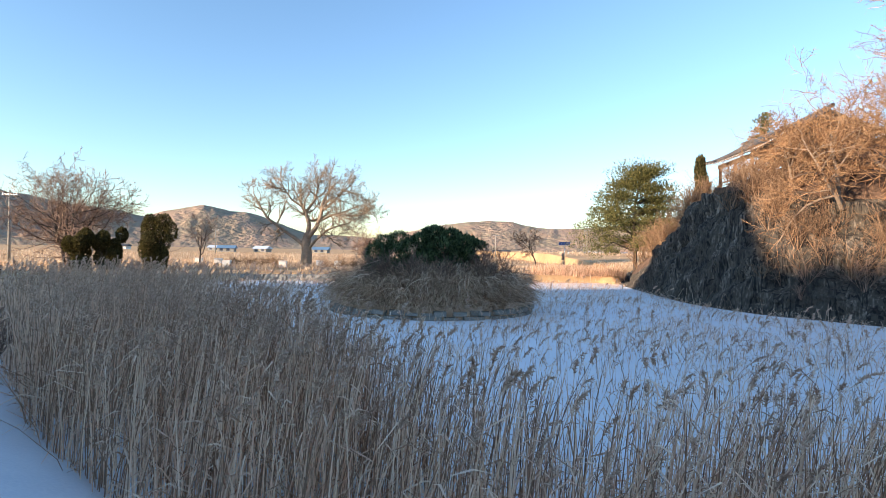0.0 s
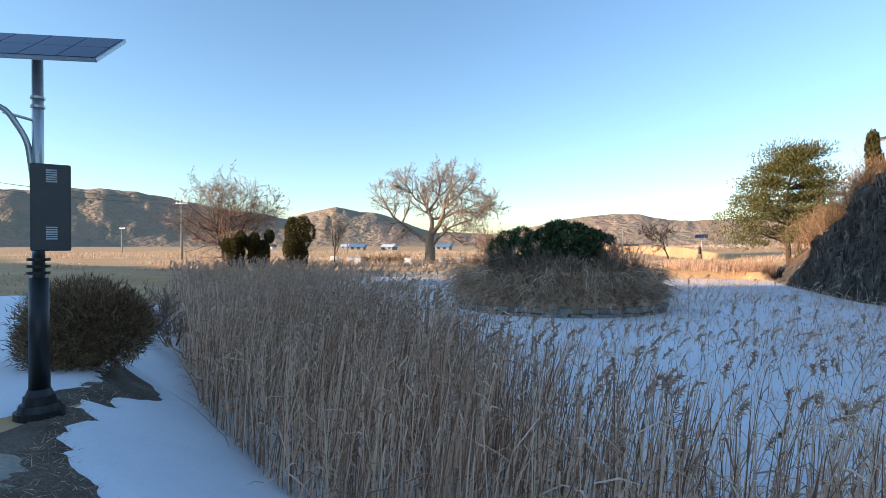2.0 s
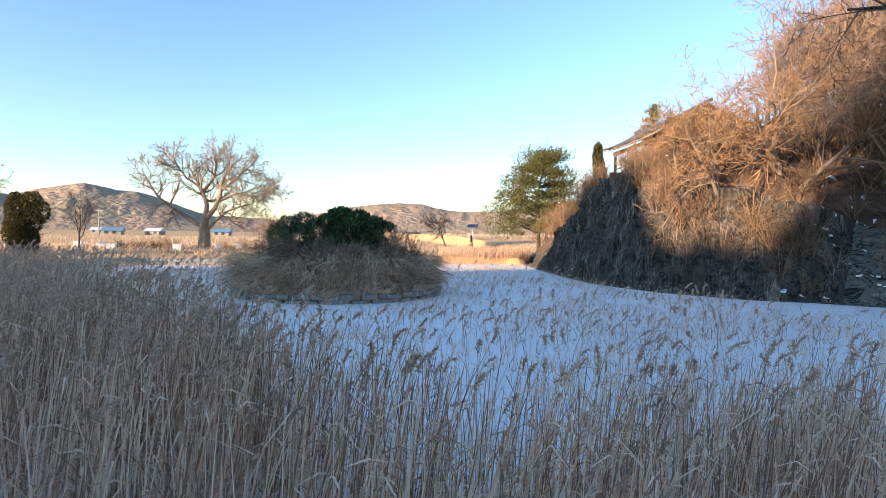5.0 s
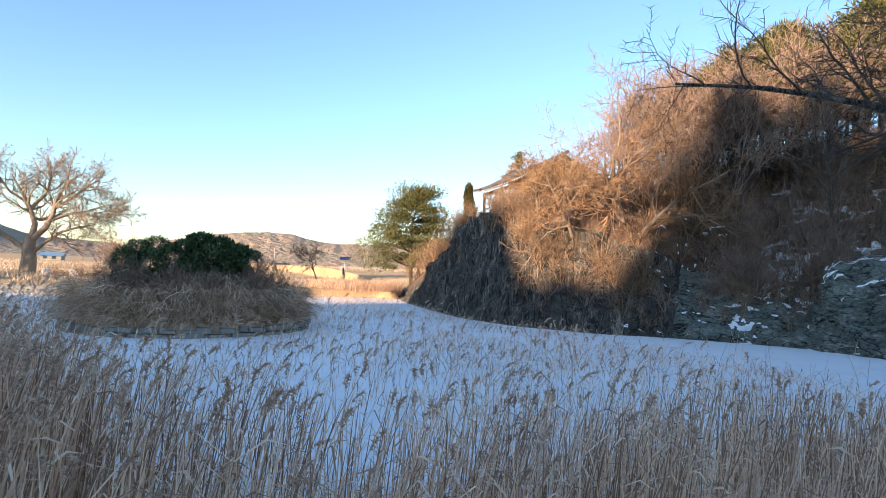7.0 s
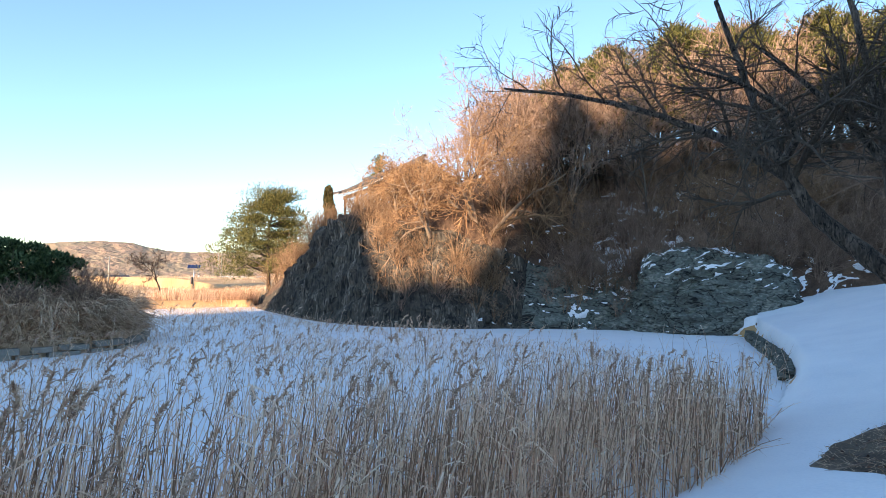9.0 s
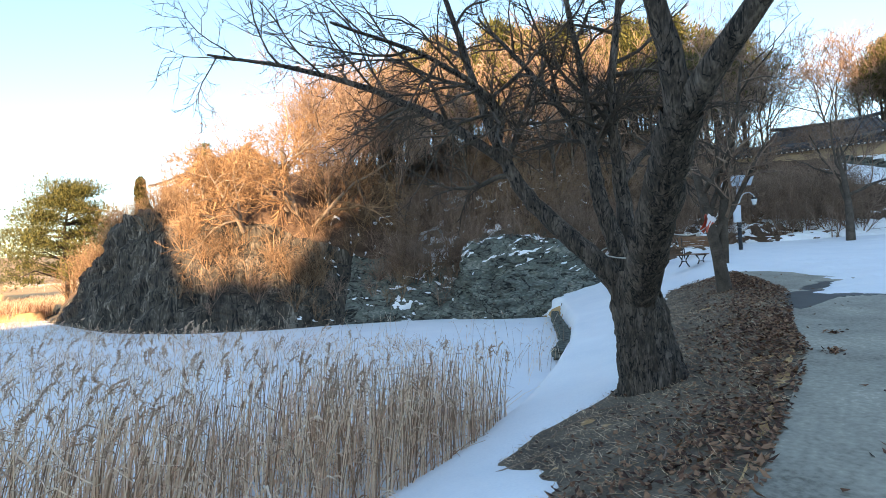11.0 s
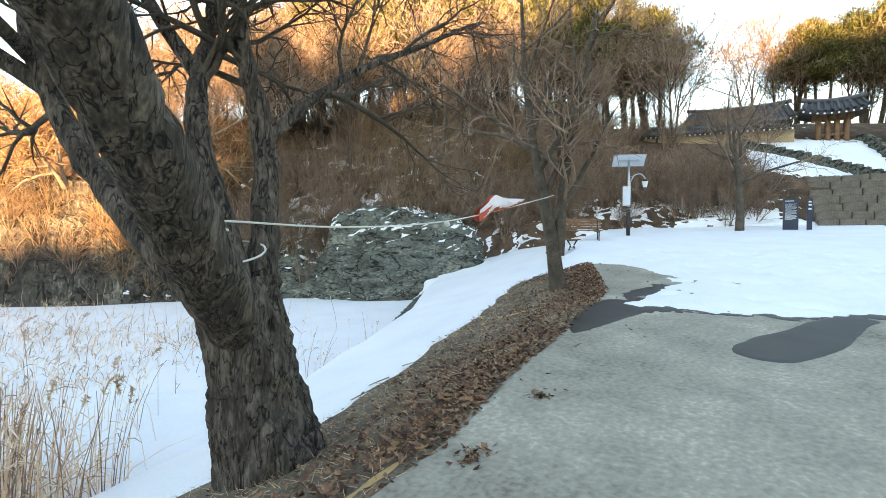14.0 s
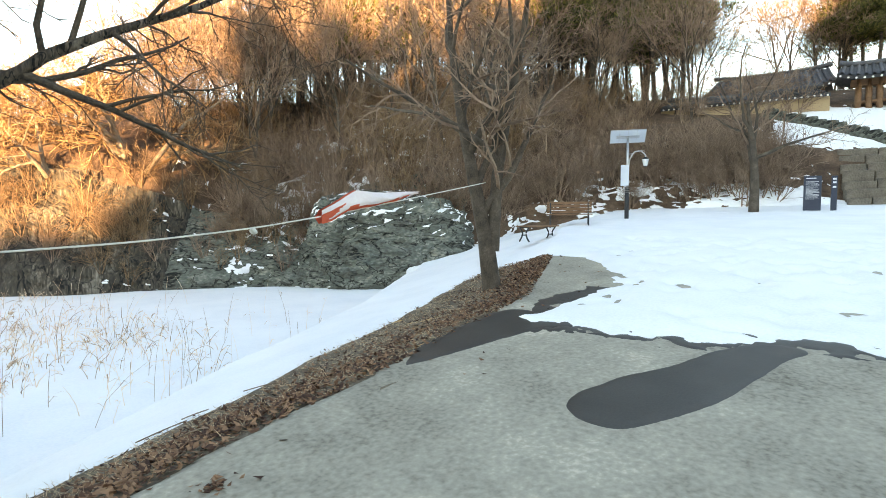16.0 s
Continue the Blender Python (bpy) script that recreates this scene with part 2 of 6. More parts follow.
def inside(px, py, pts):
    P = np.array(pts, float)
    r = np.zeros(px.shape, bool)
    for (x0, y0), (x1, y1) in zip(P, np.roll(P, -1, 0)):
        c = (y0 > py) != (y1 > py)
        r ^= c & (px < (x1 - x0) * (py - y0) / (y1 - y0 + 1e-12) + x0)
    return r

# ---- plan ----
ICE = -0.92
SHORE_SOUTH = [(23.4, 9.2), (22, 8.6), (17.5, 6.1), (13.8, 4.55), (10.2, 3.5), (7.4, 2.97), (5.6, 2.8), (3, 2.95), (0.5, 3.25), (-1.8, 4.0), (-3.0, 4.8), (-4.6, 6.1), (-6.0, 7.5), (-8.4, 10.0), (-12.2, 14.2)]
SHORE_FAR = [(-15, 19), (-17, 26), (-17, 34), (-14, 38.0), (-8, 38.8), (0, 40), (7, 41), (12, 41.5)]
FOOT = [(13.2, 40), (12.6, 36), (12.2, 31), (11.9, 25.5), (13.0, 21.4), (15.1, 18.9), (18.5, 16.8), (21.8, 13.6), (23.7, 10.4)]
POND = SHORE_SOUTH + SHORE_FAR + FOOT
EDGE = [(-15, 14), (-9.5, 9.2), (-5.4, 4.9), (-4.16, 3.28), (-3.3, 2.3), (-1.6, 1.4), (0, 0.75), (2.2, 0.1), (4.46, -0.35), (7, -0.4), (9, -0.42), (10.7, -0.15), (12.2, -0.05), (14, 0.1), (15.6, 0.36), (19, 1.6), (24, 3.5), (28, 4.6)]

def road_z(x):
    x = np.maximum(x, 0)
    return 0.03 * x + 0.0009 * x * x

HILL_AREA = FOOT + [(25.4, 9.8), (30.2, 8.8), (33.4, 4), (34.3, -1), (34.6, -5), (36.3, -13), (38, -24), (70, -24), (70, 60), (20, 60)]

def ground_z(x, y):
    """The lie of the land around the pond, without the hill."""
    x, y = np.asarray(x, float), np.asarray(y, float)
    d, _ = poly_dist(x, y, POND, True)
    ins = inside(x, y, POND)
    south, w = poly_dist(x, y, SHORE_SOUTH)
    top = np.where(y > 12 + 0.2 * (x + 12), -0.42, road_z(np.minimum(x, 40)))
    far = smooth01((np.hypot(x, y - 10) - 45) / 60)
    top = top * (1 - far) + far * np.where(x > 20, 1.0, -0.9)
    e, _ = poly_dist(x, y, EDGE)
    E = np.array(EDGE)
    ramp = np.where(y < np.interp(x, E[:, 0], E[:, 1]), 1.0, d / (d + np.maximum(e - 0.12, 0) + 1e-6))
    toe = np.interp(x, [10, 13.2], [0.06, 0.30])
    rise = np.where(y > 25, smooth01(d / 0.5), toe * smooth01(d / 0.25) + (1 - toe) * ramp ** 1.15)
    out = ICE + 0.02 + (top - ICE) * rise + 0.04 * vnoise(x, y, 3, 4, 0.5) * smooth01(d / 1.5) * (1 - smooth01((2.0 - np.abs(y + 2)) / 2) * 0.7)
    out = np.where(inside(x, y, HILL_AREA), np.minimum(out, -1.2), out)
    return np.where(ins, ICE - 0.5 * smooth01(d / 0.6) - 0.02, out)

# ---- ground: one sheet to the horizon ----
def axis(lo, hi, step, reach):
    core = list(np.arange(lo, hi + 1e-6, step))
    a, b, s = [], [], step
    p = lo
    while p > -reach:
        s *= 1.16; p -= s; a.append(p)
    s, p = step, hi
    while p < reach:
        s *= 1.16; p += s; b.append(p)
    return np.array(a[::-1] + core + b)

gx, gy = axis(-20, 38, 0.45, 3000), axis(-12, 44, 0.45, 3000)
X, Y = np.meshgrid(gx, gy)
Z = ground_z(X, Y)
ground = raw("ground", np.stack([X, Y, Z], -1).reshape(-1, 3), grid_faces(len(gx), len(gy)), M["field"], smooth=True)
tagged(ground, "dry straw-coloured fields and earth around the pond", "ground", kind="structure")

# bank and verge around the paving
def strip_sheet(name, x0, x1, y0, y1, step, height, keep, mat, label, category, kind="structure"):
    xs, ys = np.arange(x0, x1, step), np.arange(y0, y1, step)
    A, B = np.meshgrid(xs, ys)
    C = height(A, B)
    k = keep(A, B, C)
    kf = k[:-1, :-1] | k[:-1, 1:] | k[1:, 1:] | k[1:, :-1]
    F = grid_faces(len(xs), len(ys), kf)
    used, inv = np.unique(F, return_inverse=True)
    V = np.stack([A, B, C], -1).reshape(-1, 3)[used]
    return tagged(raw(name, V, inv.reshape(F.shape), mat, smooth=True), label, category, kind=kind)

def edge_side(x, y):
    """Distance from the paving's pond-side edge; positive on the paving."""
    d, _ = poly_dist(x, y, EDGE)
    E = np.array(EDGE)
    return np.where(y < np.interp(x, E[:, 0], E[:, 1]), d, -d)

strip_sheet("verge", -16, 32, -3, 16, 0.2,
            lambda x, y: ground_z(x, y) + 0.012 + 0.02 * vnoise(x, y, 5, 4, 2.5),
            lambda x, y, z: (edge_side(x, y) < 0.15) & ~inside(x, y, POND) & (y < 15), M["verge"],
            "bare soil verge with dead grass along the pond path", "verge")
def paving(name, x0, x1, y0, y1, step):
    strip_sheet(name, x0, x1, y0, y1, step,
                lambda x, y: ground_z(x, y) + 0.055 * smooth01((edge_side(x, y) + 0.05 * vnoise(x, y, 8, 3, 1.5) + 0.1) / 0.12) - 0.03,
                lambda x, y, z: (edge_side(x, y) > -0.25) & (y > np.where(x < 6, -3.2 - 0.75 * x, -12)), M["concrete"],
                "weathered grey concrete paving of the path", "paving")
paving("paving", -7, 19.05, -7, 3, 0.09)
paving("paving_square", 19, 34, -13, 8, 0.3)
paving("paving_square", 4, 19.05, -13, -6.9, 0.3)
paving("paving_road", -22, -6.95, -3, 16, 0.3)

# snow-covered ice
ix, iy = axis(-18, 25, 0.4, 20), axis(2, 43, 0.4, 30)
ix, iy = ix[(ix > -19) & (ix < 26)], iy[(iy > 1.5) & (iy < 43)]
A, B = np.meshgrid(ix, iy)
C = ICE + 0.012 * vnoise(A, B, 2, 4, 0.7)
dp, _ = poly_dist(A, B, POND, True)
k = inside(A, B, POND) | (dp < 0.7)
F = grid_faces(len(ix), len(iy), (k[:-1, :-1] & k[1:, 1:]))
pond = raw("water", np.stack([A, B, C], -1).reshape(-1, 3), F, M["snow"], smooth=True)
tagged(pond, "frozen pond covered with a sheet of snow", "pond", kind="structure")
# snow lying on the banks, the road and the open square
DIRT = [(-16, 15), (-9, 8.6), (-6.5, 6.2), (-5.3, 5.1), (-4.75, 4.4), (-4.3, 3.75), (-3.8, 3.3), (-3.0, 2.7), (0, 1.75), (2.5, 1.35), (4.6, 0.98), (5.8, 0.9), (6.4, 1.25), (6.75, 2.1), (7.9, 2.05), (9.0, 1.82), (10.4, 1.64), (12, 1.95), (14.5, 2.55), (17, 3.15), (19.3, 3.65), (22, 4.8), (25, 6.2), (28, 7.4)]
_sr = np.random.RandomState(5)
STEPS_IN_SNOW = np.stack([_sr.uniform(15, 23, 190), _sr.uniform(-6, 1.0, 190)], 1)

def snow_field(x, y):
    D = np.array(DIRT)
    d, _ = poly_dist(x, y, DIRT)
    n = vnoise(x, y, 31, 5, 0.9)
    n2 = vnoise(x, y, 32, 4, 4.0)
    up = np.where(y > np.interp(x, D[:, 0], D[:, 1]), d, -d)
    bank = np.where(y < 16, up + 0.16 * n + (0.10 + 0.22 * smooth01(-1.5 - x)) * n2 - 0.05, -1)
    bank = np.where(np.hypot((x + 5.95) / 1.15, (y - 5.2) / 0.85) < 1.0, bank - 0.7 + 0.3 * n2, bank)
    es = edge_side(x, y)
    square = np.minimum(x - 14.3 - 0.35 * np.sin(y * 1.3) + 0.45 * n + 0.4 * n2 + 0.25 * vnoise(x, y, 33, 3, 9.0), np.maximum(es - 0.35 - 0.9 * np.exp(-((x - 17.5) / 2.2) ** 2) + 0.3 * n + 0.15 * n2, (x - 19.5) * 0.4 + 0.3 * n))
    square = np.where(y > -13, square, -1)
    holes = 0.5 * smooth01((vnoise(x, y, 35, 3, 1.1) - 0.45) * 4) * smooth01((17.5 - x) / 2)
    road = np.minimum(-5.1 - x + 0.3 * n + 0.25 * n2, es + 0.1 * n2)
    return np.where(inside(x, y, HILL_AREA), -1, np.maximum(np.maximum(bank, square - holes), road))

def snow_top(x, y):
    s = snow_field(x, y)
    z = ground_z(x, y) + np.where(edge_side(x, y) > -0.25, 0.025, 0.02)
    t = np.where(s > 0, 0.075 * (1 - np.exp(-s / 0.25)) + 0.008, 0.25 * s)
    t = t + 0.012 * vnoise(x, y, 36, 4, 1.7) * smooth01(s)
    for fx, fy in STEPS_IN_SNOW:
        m = (np.abs(x - fx) < 0.35) & (np.abs(y - fy) < 0.35)
        if m.any():
            t[m] -= 0.095 * np.exp(-((x[m] - fx) / 0.17) ** 2 - ((y[m] - fy) / 0.09) ** 2)
    return z + t

strip_sheet("snow_bank", -18, 37, -13, 17, 0.12, snow_top,
            lambda x, y, z: (snow_field(x, y) > -0.12) & ~inside(x, y, POND), M["snow"],
            "melting snow lying on bank, road and square", "snow")


# ---- hill and cliff ----
# columns: foot, its height, spine, height of the steep foot, height of the ridge
HILL = [((37, -24), 2.0, (56, -24), 0.5, 6.5), ((35.5, -13), 2.0, (52, -13), 0.5, 8.6), ((33.6, -5), 1.85, (50, -5), 0.5, 9.4), ((33.4, -1.0), 1.8, (50, 0), 1.2, 9.6), ((32.6, 3.6), 1.55, (49, 9), 2.6, 10),
        ((29.8, 8.0), 1.1, (46, 15), 2.6, 11), ((25.2, 9.3), -0.4, (44, 20), 3.2, 11.5), ((23.7, 10.4), -1.0, (43, 22), 3.7, 11.5), ((21.8, 13.6), -1.0, (41, 26), 2.8, 11.5),
        ((18.5, 16.8), -1.0, (38, 31), 2.0, 11), ((15.1, 18.9), -1.0, (34, 34), 4.0, 10.5), ((13.0, 21.4), -1.0, (30, 36), 5.0, 9.0), ((11.9, 25.5), -1.0, (27.5, 38), 5.3, 7.6),
        ((12.2, 31), -1.0, (26, 41), 3.2, 6.6), ((12.6, 36), -1.0, (25, 45), 0.9, 6.0), ((13.2, 40), -1.0, (25, 50), 0.3, 4.0), ((17, 50), -0.6, (28, 62), 0.3, 2.0)]

def hill_grid(nu=600, nv=150):
    c = np.array([[f[0], f[1], z, s[0], s[1], h, r] for f, z, s, h, r in HILL])
    seg = np.r_[0, np.cumsum(np.hypot(*np.diff(c[:, :2], axis=0).T))]
    u = np.linspace(0, seg[-1], nu)
    q = np.stack([np.interp(u, seg, c[:, i]) for i in range(7)], 1)
    ker = np.hanning(21); ker /= ker.sum()
    pad = np.vstack([np.repeat(q[:1], 10, 0), q, np.repeat(q[-1:], 10, 0)])
    q = np.stack([np.convolve(pad[:, i], ker, 'valid') for i in range(7)], 1)
    v = np.linspace(0, 1, nv) ** 1.0
    steep = 0.45
    # first part climbs the steep foot, the rest rises to the spine and falls behind
    out = np.zeros((nv, nu, 3))
    for j, t in enumerate(v):
        if t < steep:
            w = t / steep
            frac = 0.085 * w ** 1.6
            z = q[:, 2] + q[:, 5] * w
        else:
            w = (t - steep) / (1 - steep)
            frac = 0.085 + 1.15 * w ** 1.25
            z0 = q[:, 2] + q[:, 5]
            z = z0 + (q[:, 6] - z0) * np.sin(min(w * 1.05, 1.0) * math.pi / 2) ** 0.9
            z -= 6.0 * max(0, w - 0.9)
        out[j, :, 0] = q[:, 0] + (q[:, 3] - q[:, 0]) * frac
        out[j, :, 1] = q[:, 1] + (q[:, 4] - q[:, 1]) * frac
        out[j, :, 2] = z
    return out, u, v, q

HG, HU, HV, HQ = hill_grid()
nv, nu = HG.shape[:2]
du = np.gradient(HG, axis=1); dv = np.gradient(HG, axis=0)
nrm = np.cross(du, dv); nrm /= np.linalg.norm(nrm, axis=2, keepdims=True) + 1e-9
nrm *= np.sign((nrm * np.array([-0.5, -0.6, 0.6])).sum(-1, keepdims=True))
uu, vv = np.meshgrid(HU, np.cumsum(np.r_[0, np.linalg.norm(np.diff(HG[:, nu // 2], axis=0), axis=1)]))
ledge = vnoise(uu * 0.35 + vv * 0.1, vv * 0.8, 21, 5, 0.9)
crag = np.abs(vnoise(uu, vv, 22, 5, 0.55))
amp = np.where(HV[:, None] < 0.5, 1.0, 0.35) * np.clip(HQ[:, 5] / 3.0, 0.25, 1.0)[None, :] * smooth01(HV[:, None] / 0.06)
blk = vnoise(uu * 0.8 + 0.4 * vv, vv * 1.5, 24, 3, 0.8) * 5
blk = (np.floor(blk) + smooth01((blk - np.floor(blk)) * 3.0)) / 5
disp = amp * (0.55 * ledge + 0.5 * blk + 0.6 * crag - 0.25 + 0.10 * vnoise(uu, vv, 23, 4, 3.0))
HS = HG + nrm * disp[..., None]
steepf = (HV[:-1] < 0.47)
F = grid_faces(nu, nv).reshape(nv - 1, nu - 1, 4)
hill = raw("hillside", HS.reshape(-1, 3), F[~steepf].reshape(-1, 4), M["hill"], smooth=True)
tagged(hill, "steep hillside covered with brown leaf litter and patchy snow", "hillside", kind="structure")
ucol = HU[:-1] < 48.5
scol = HU[:-1] < 36.5
def compact(V, F):
    used, inv = np.unique(F, return_inverse=True)
    return V[used], inv.reshape(F.shape)
FS = F[steepf]
tagged(raw("cliff", *compact(HS.reshape(-1, 3), FS[:, ~ucol].reshape(-1, 4)), M["cliff"]), "dark weathered rock cliff rising from the frozen pond", "cliff", kind="structure")
tagged(raw("lower_slope", *compact(HS.reshape(-1, 3), FS[:, scol].reshape(-1, 4)), M["hill"], smooth=True), "brown leaf-littered foot of the hillside", "hillside", kind="structure")
tagged(raw("rock_outcrop", *compact(HS.reshape(-1, 3), FS[:, ucol & ~scol].reshape(-1, 4)), M["rock"]), "cracked grey-green rock outcrop at the hill's foot", "rock", kind="structure")
# snow caught on ledges
sf = 0.45 * vnoise(uu, vv, 41, 3, 0.35) + 0.8 * vnoise(uu, vv, 42, 4, 1.7) + 0.9 * vnoise(uu * 0.7, vv * 1.3, 43, 3, 5.0) - 0.74
sf += np.where((uu > 36) & (uu < 46.5) & (HV[:, None] > 0.2), 0.2, 0) + np.where((uu < 36) & (HV[:, None] < 0.35), 0.42, 0) + np.where((uu > 20) & (uu < 31) & (HV[:, None] < 0.5), 0.35, 0) + np.where((uu > 44) & (uu < 50) & (HV[:, None] > 0.15) & (HV[:, None] < 0.6), 0.12, 0) + np.where((uu > 35) & (uu < 50) & (HV[:, None] > 0.44) & (HV[:, None] < 0.62), 0.16, 0) + np.where((uu > 46.5) & (HV[:, None] < 0.12), 0.25, 0) - np.where(uu > 50, 0.5, 0) + 1.6 * smooth01((uu - 17.4) / 0.6) * smooth01((23.4 - uu) / 0.6) * smooth01((HV[:, None] - 0.52) / 0.03) * smooth01((0.68 - HV[:, None]) / 0.03) + 0.3 * smooth01((uu - 17) / 1) * smooth01((26 - uu) / 1) * (HV[:, None] < 0.42) - 1.5 * smooth01((HV[:, None] - 0.60) / 0.12) * ((uu < 18) | (uu > 23.2))
sn = HS + nrm * np.where(sf > 0, 0.035, 0.3 * sf)[..., None]
kf = (sf > -0.06); kf = (kf[:-1, :-1] | kf[1:, 1:])
tagged(raw("snow_patches", *compact(sn.reshape(-1, 3), F[kf].reshape(-1, 4)), M["snow"], smooth=True), "patches of snow caught on the rocky slope", "snow", kind="stuff")

def on_hill(u, t):
    """Point of the hill's surface: u along the foot in metres, t from foot (0) to behind the ridge (1)."""
    i = int(np.clip(np.searchsorted(HU, u), 0, nu - 1)); j = int(np.clip(round(t * (nv - 1)), 0, nv - 1))
    return Vector(HS[j, i])

# ---- far hills ----
def far_hills(name, r, pts, mat, label, depth=250, seed=1):
    """A range round the horizon; pts: bearing in degrees right of ahead, height."""
    b = np.arange(pts[0][0], pts[-1][0], 0.25)
    h = np.interp(b, [p[0] for p in pts], [p[1] for p in pts])
    h = h * (1 + 0.10 * vnoise(b, b * 0, seed, 5, 0.25)) + 1.5 * vnoise(b, b * 0 + 3, seed + 1, 4, 0.9)
    V = []
    for k in range(25):
        w = k / 24
        rr = r - depth * (1 - w) + 12 * vnoise(b, b * 0 + k * 0.35, seed + 7, 5, 0.45) * math.sin(math.pi * w)
        zz = h * np.sin(w * math.pi / 2) ** 1.4 * (1 + 0.12 * (1 - w) * vnoise(b, b * 0 + k * 0.13, seed + 5, 4, 0.35)) + 3 * math.sin(math.pi * w) * np.abs(vnoise(b, b * 0 + k * 0.2, seed + 9, 5, 0.8)) - 1.0
        V.append(np.stack([rr * np.sin(np.radians(b)), rr * np.cos(np.radians(b)), zz], 1))
    return tagged(raw(name, np.concatenate(V), grid_faces(len(b), 25), mat, smooth=True), label, "hill", kind="structure")

far_hills("backdrop_hills", 900, [(-110, 40), (-75, 75), (-60, 60), (-52, 75), (-44, 80), (-36, 60), (-30, 45), (-25, 62), (-20, 50), (-14, 22), (-8, 20), (-2, 40), (3, 52), (7, 52), (11, 38), (16, 40), (21, 56), (26, 60), (40, 70), (80, 60), (130, 40)],
          M["hillfar"], "hazy brown wooded hills across the valley")

# unseen ridge added behind the walker, its crest shaped to shade the pond
def shade_ridge():
    a = np.linspace(-120, 160, 841)
    d = np.array([0.51, -0.86]); s = np.array([-0.86, -0.51])
    # crest heights set where shade should end; the dip lets sun onto the cliff
    crest = np.interp(a, [-120, -75, -45, -30, -25, -22, -14.2, -12.2, -8, -6.6, -5, 0, 5, 12, 160], [2, 5.5, 10.0, 13.2, 14.3, 21, 21, 16.5, 16.2, 20.5, 26.8, 27, 27.6, 33, 34]) + 0.9 * vnoise(a, a * 0, 9, 4, 0.9) + 3.5 * smooth01((a + 7) / 2) * vnoise(a, a * 0 + 5, 19, 3, 0.45)
    V = []
    for k, (off, f) in enumerate([(-14, 0), (-8, 0.55), (0, 1.0), (10, 0.8), (30, 0.0)]):
        p = np.outer(a, d) + s * (70 + off)
        V.append(np.stack([p[:, 0], p[:, 1], crest * f - 1.5 * (f == 0)], 1))
    return tagged(raw("ridge", np.concatenate(V), grid_faces(len(a), 5), M["ridge"], smooth=True), "unseen dark ridge added behind the path to cast shade", "ridge", kind="structure")
shade_ridge()

# ---- plants: builders ----
def tubes(lines, sides=5):
    """Tapered tubes along polylines: list of (points, radii)."""
    groups = {}
    for p, r in lines:
        groups.setdefault(len(p), []).append((p, r))
    VV, FF, base = [], [], 0
    ang = np.arange(sides) * 2 * math.pi / sides
    for n, g in groups.items():
        P = np.array([a for a, _ in g], float); Rr = np.array([b for _, b in g], float)
        T = np.gradient(P, axis=1); T /= np.linalg.norm(T, axis=2, keepdims=True) + 1e-9
        ref = np.where(np.abs(T[:, :1, 2:3]) > 0.8, np.array([1.0, 0, 0]), np.array([0, 0, 1.0]))
        U = np.cross(T, np.broadcast_to(ref, T.shape)); U /= np.linalg.norm(U, axis=2, keepdims=True) + 1e-9
        W = np.cross(T, U)
        ring = P[:, :, None] + Rr[:, :, None, None] * (np.cos(ang)[:, None] * U[:, :, None] + np.sin(ang)[:, None] * W[:, :, None])
        m = len(g)
        i = base + np.arange(m * n * sides).reshape(m, n, sides)
        j = np.roll(i, -1, 2)
        FF.append(np.stack([i[:, :-1], j[:, :-1], j[:, 1:], i[:, 1:]], -1).reshape(-1, 4))
        VV.append(ring.reshape(-1, 3)); base += m * n * sides
    return np.concatenate(VV), np.concatenate(FF)

def slivers(lines, seed=1):
    """Finest twigs: one thin tapering blade each."""
    rg = np.random.RandomState(seed)
    A, B = np.array([p[0] for p, _ in lines]), np.array([p[-1] for p, _ in lines])
    R_ = np.array([r[0] for _, r in lines])[:, None]
    S = np.cross(B - A, rg.normal(0, 1, A.shape)); S /= np.linalg.norm(S, axis=1, keepdims=True) + 1e-9
    return np.stack([A - S * R_ * 1.15, A + S * R_ * 1.15, B], 1).reshape(-1, 3), np.arange(3 * len(A)).reshape(-1, 3)

def twigwork(thick, fine, sides=3):
    """Tubes for the stouter twigs and slivers for the finest, all in triangles."""
    V, F = tubes(thick, sides)
    F = np.concatenate([F[:, [0, 1, 2]], F[:, [0, 2, 3]]])
    W, G = slivers(fine)
    return np.concatenate([V, W]), np.concatenate([F, G + len(V)])

def unit(v):
    return v / (np.linalg.norm(v) + 1e-9)

def grow(rg, out, p, d, L, r, lev, spec):
    n = spec["seg"][lev]
    pts, rad = [np.array(p, float)], [r]
    d = unit(np.array(d, float))
    tip = spec.get("tip", 0.25)
    for i in range(n):
        d = unit(d + rg.normal(0, spec["wob"][lev], 3) + np.array([0, 0, spec["up"][lev]]))
        pts.append(pts[-1] + d * L / n)
        rad.append(max(r * (1 - (1 - tip) * (i + 1) / n), spec["min"]))
    out[lev].append((np.array(pts), np.array(rad)))
    spawn(rg, out, pts, rad, L, lev, spec)

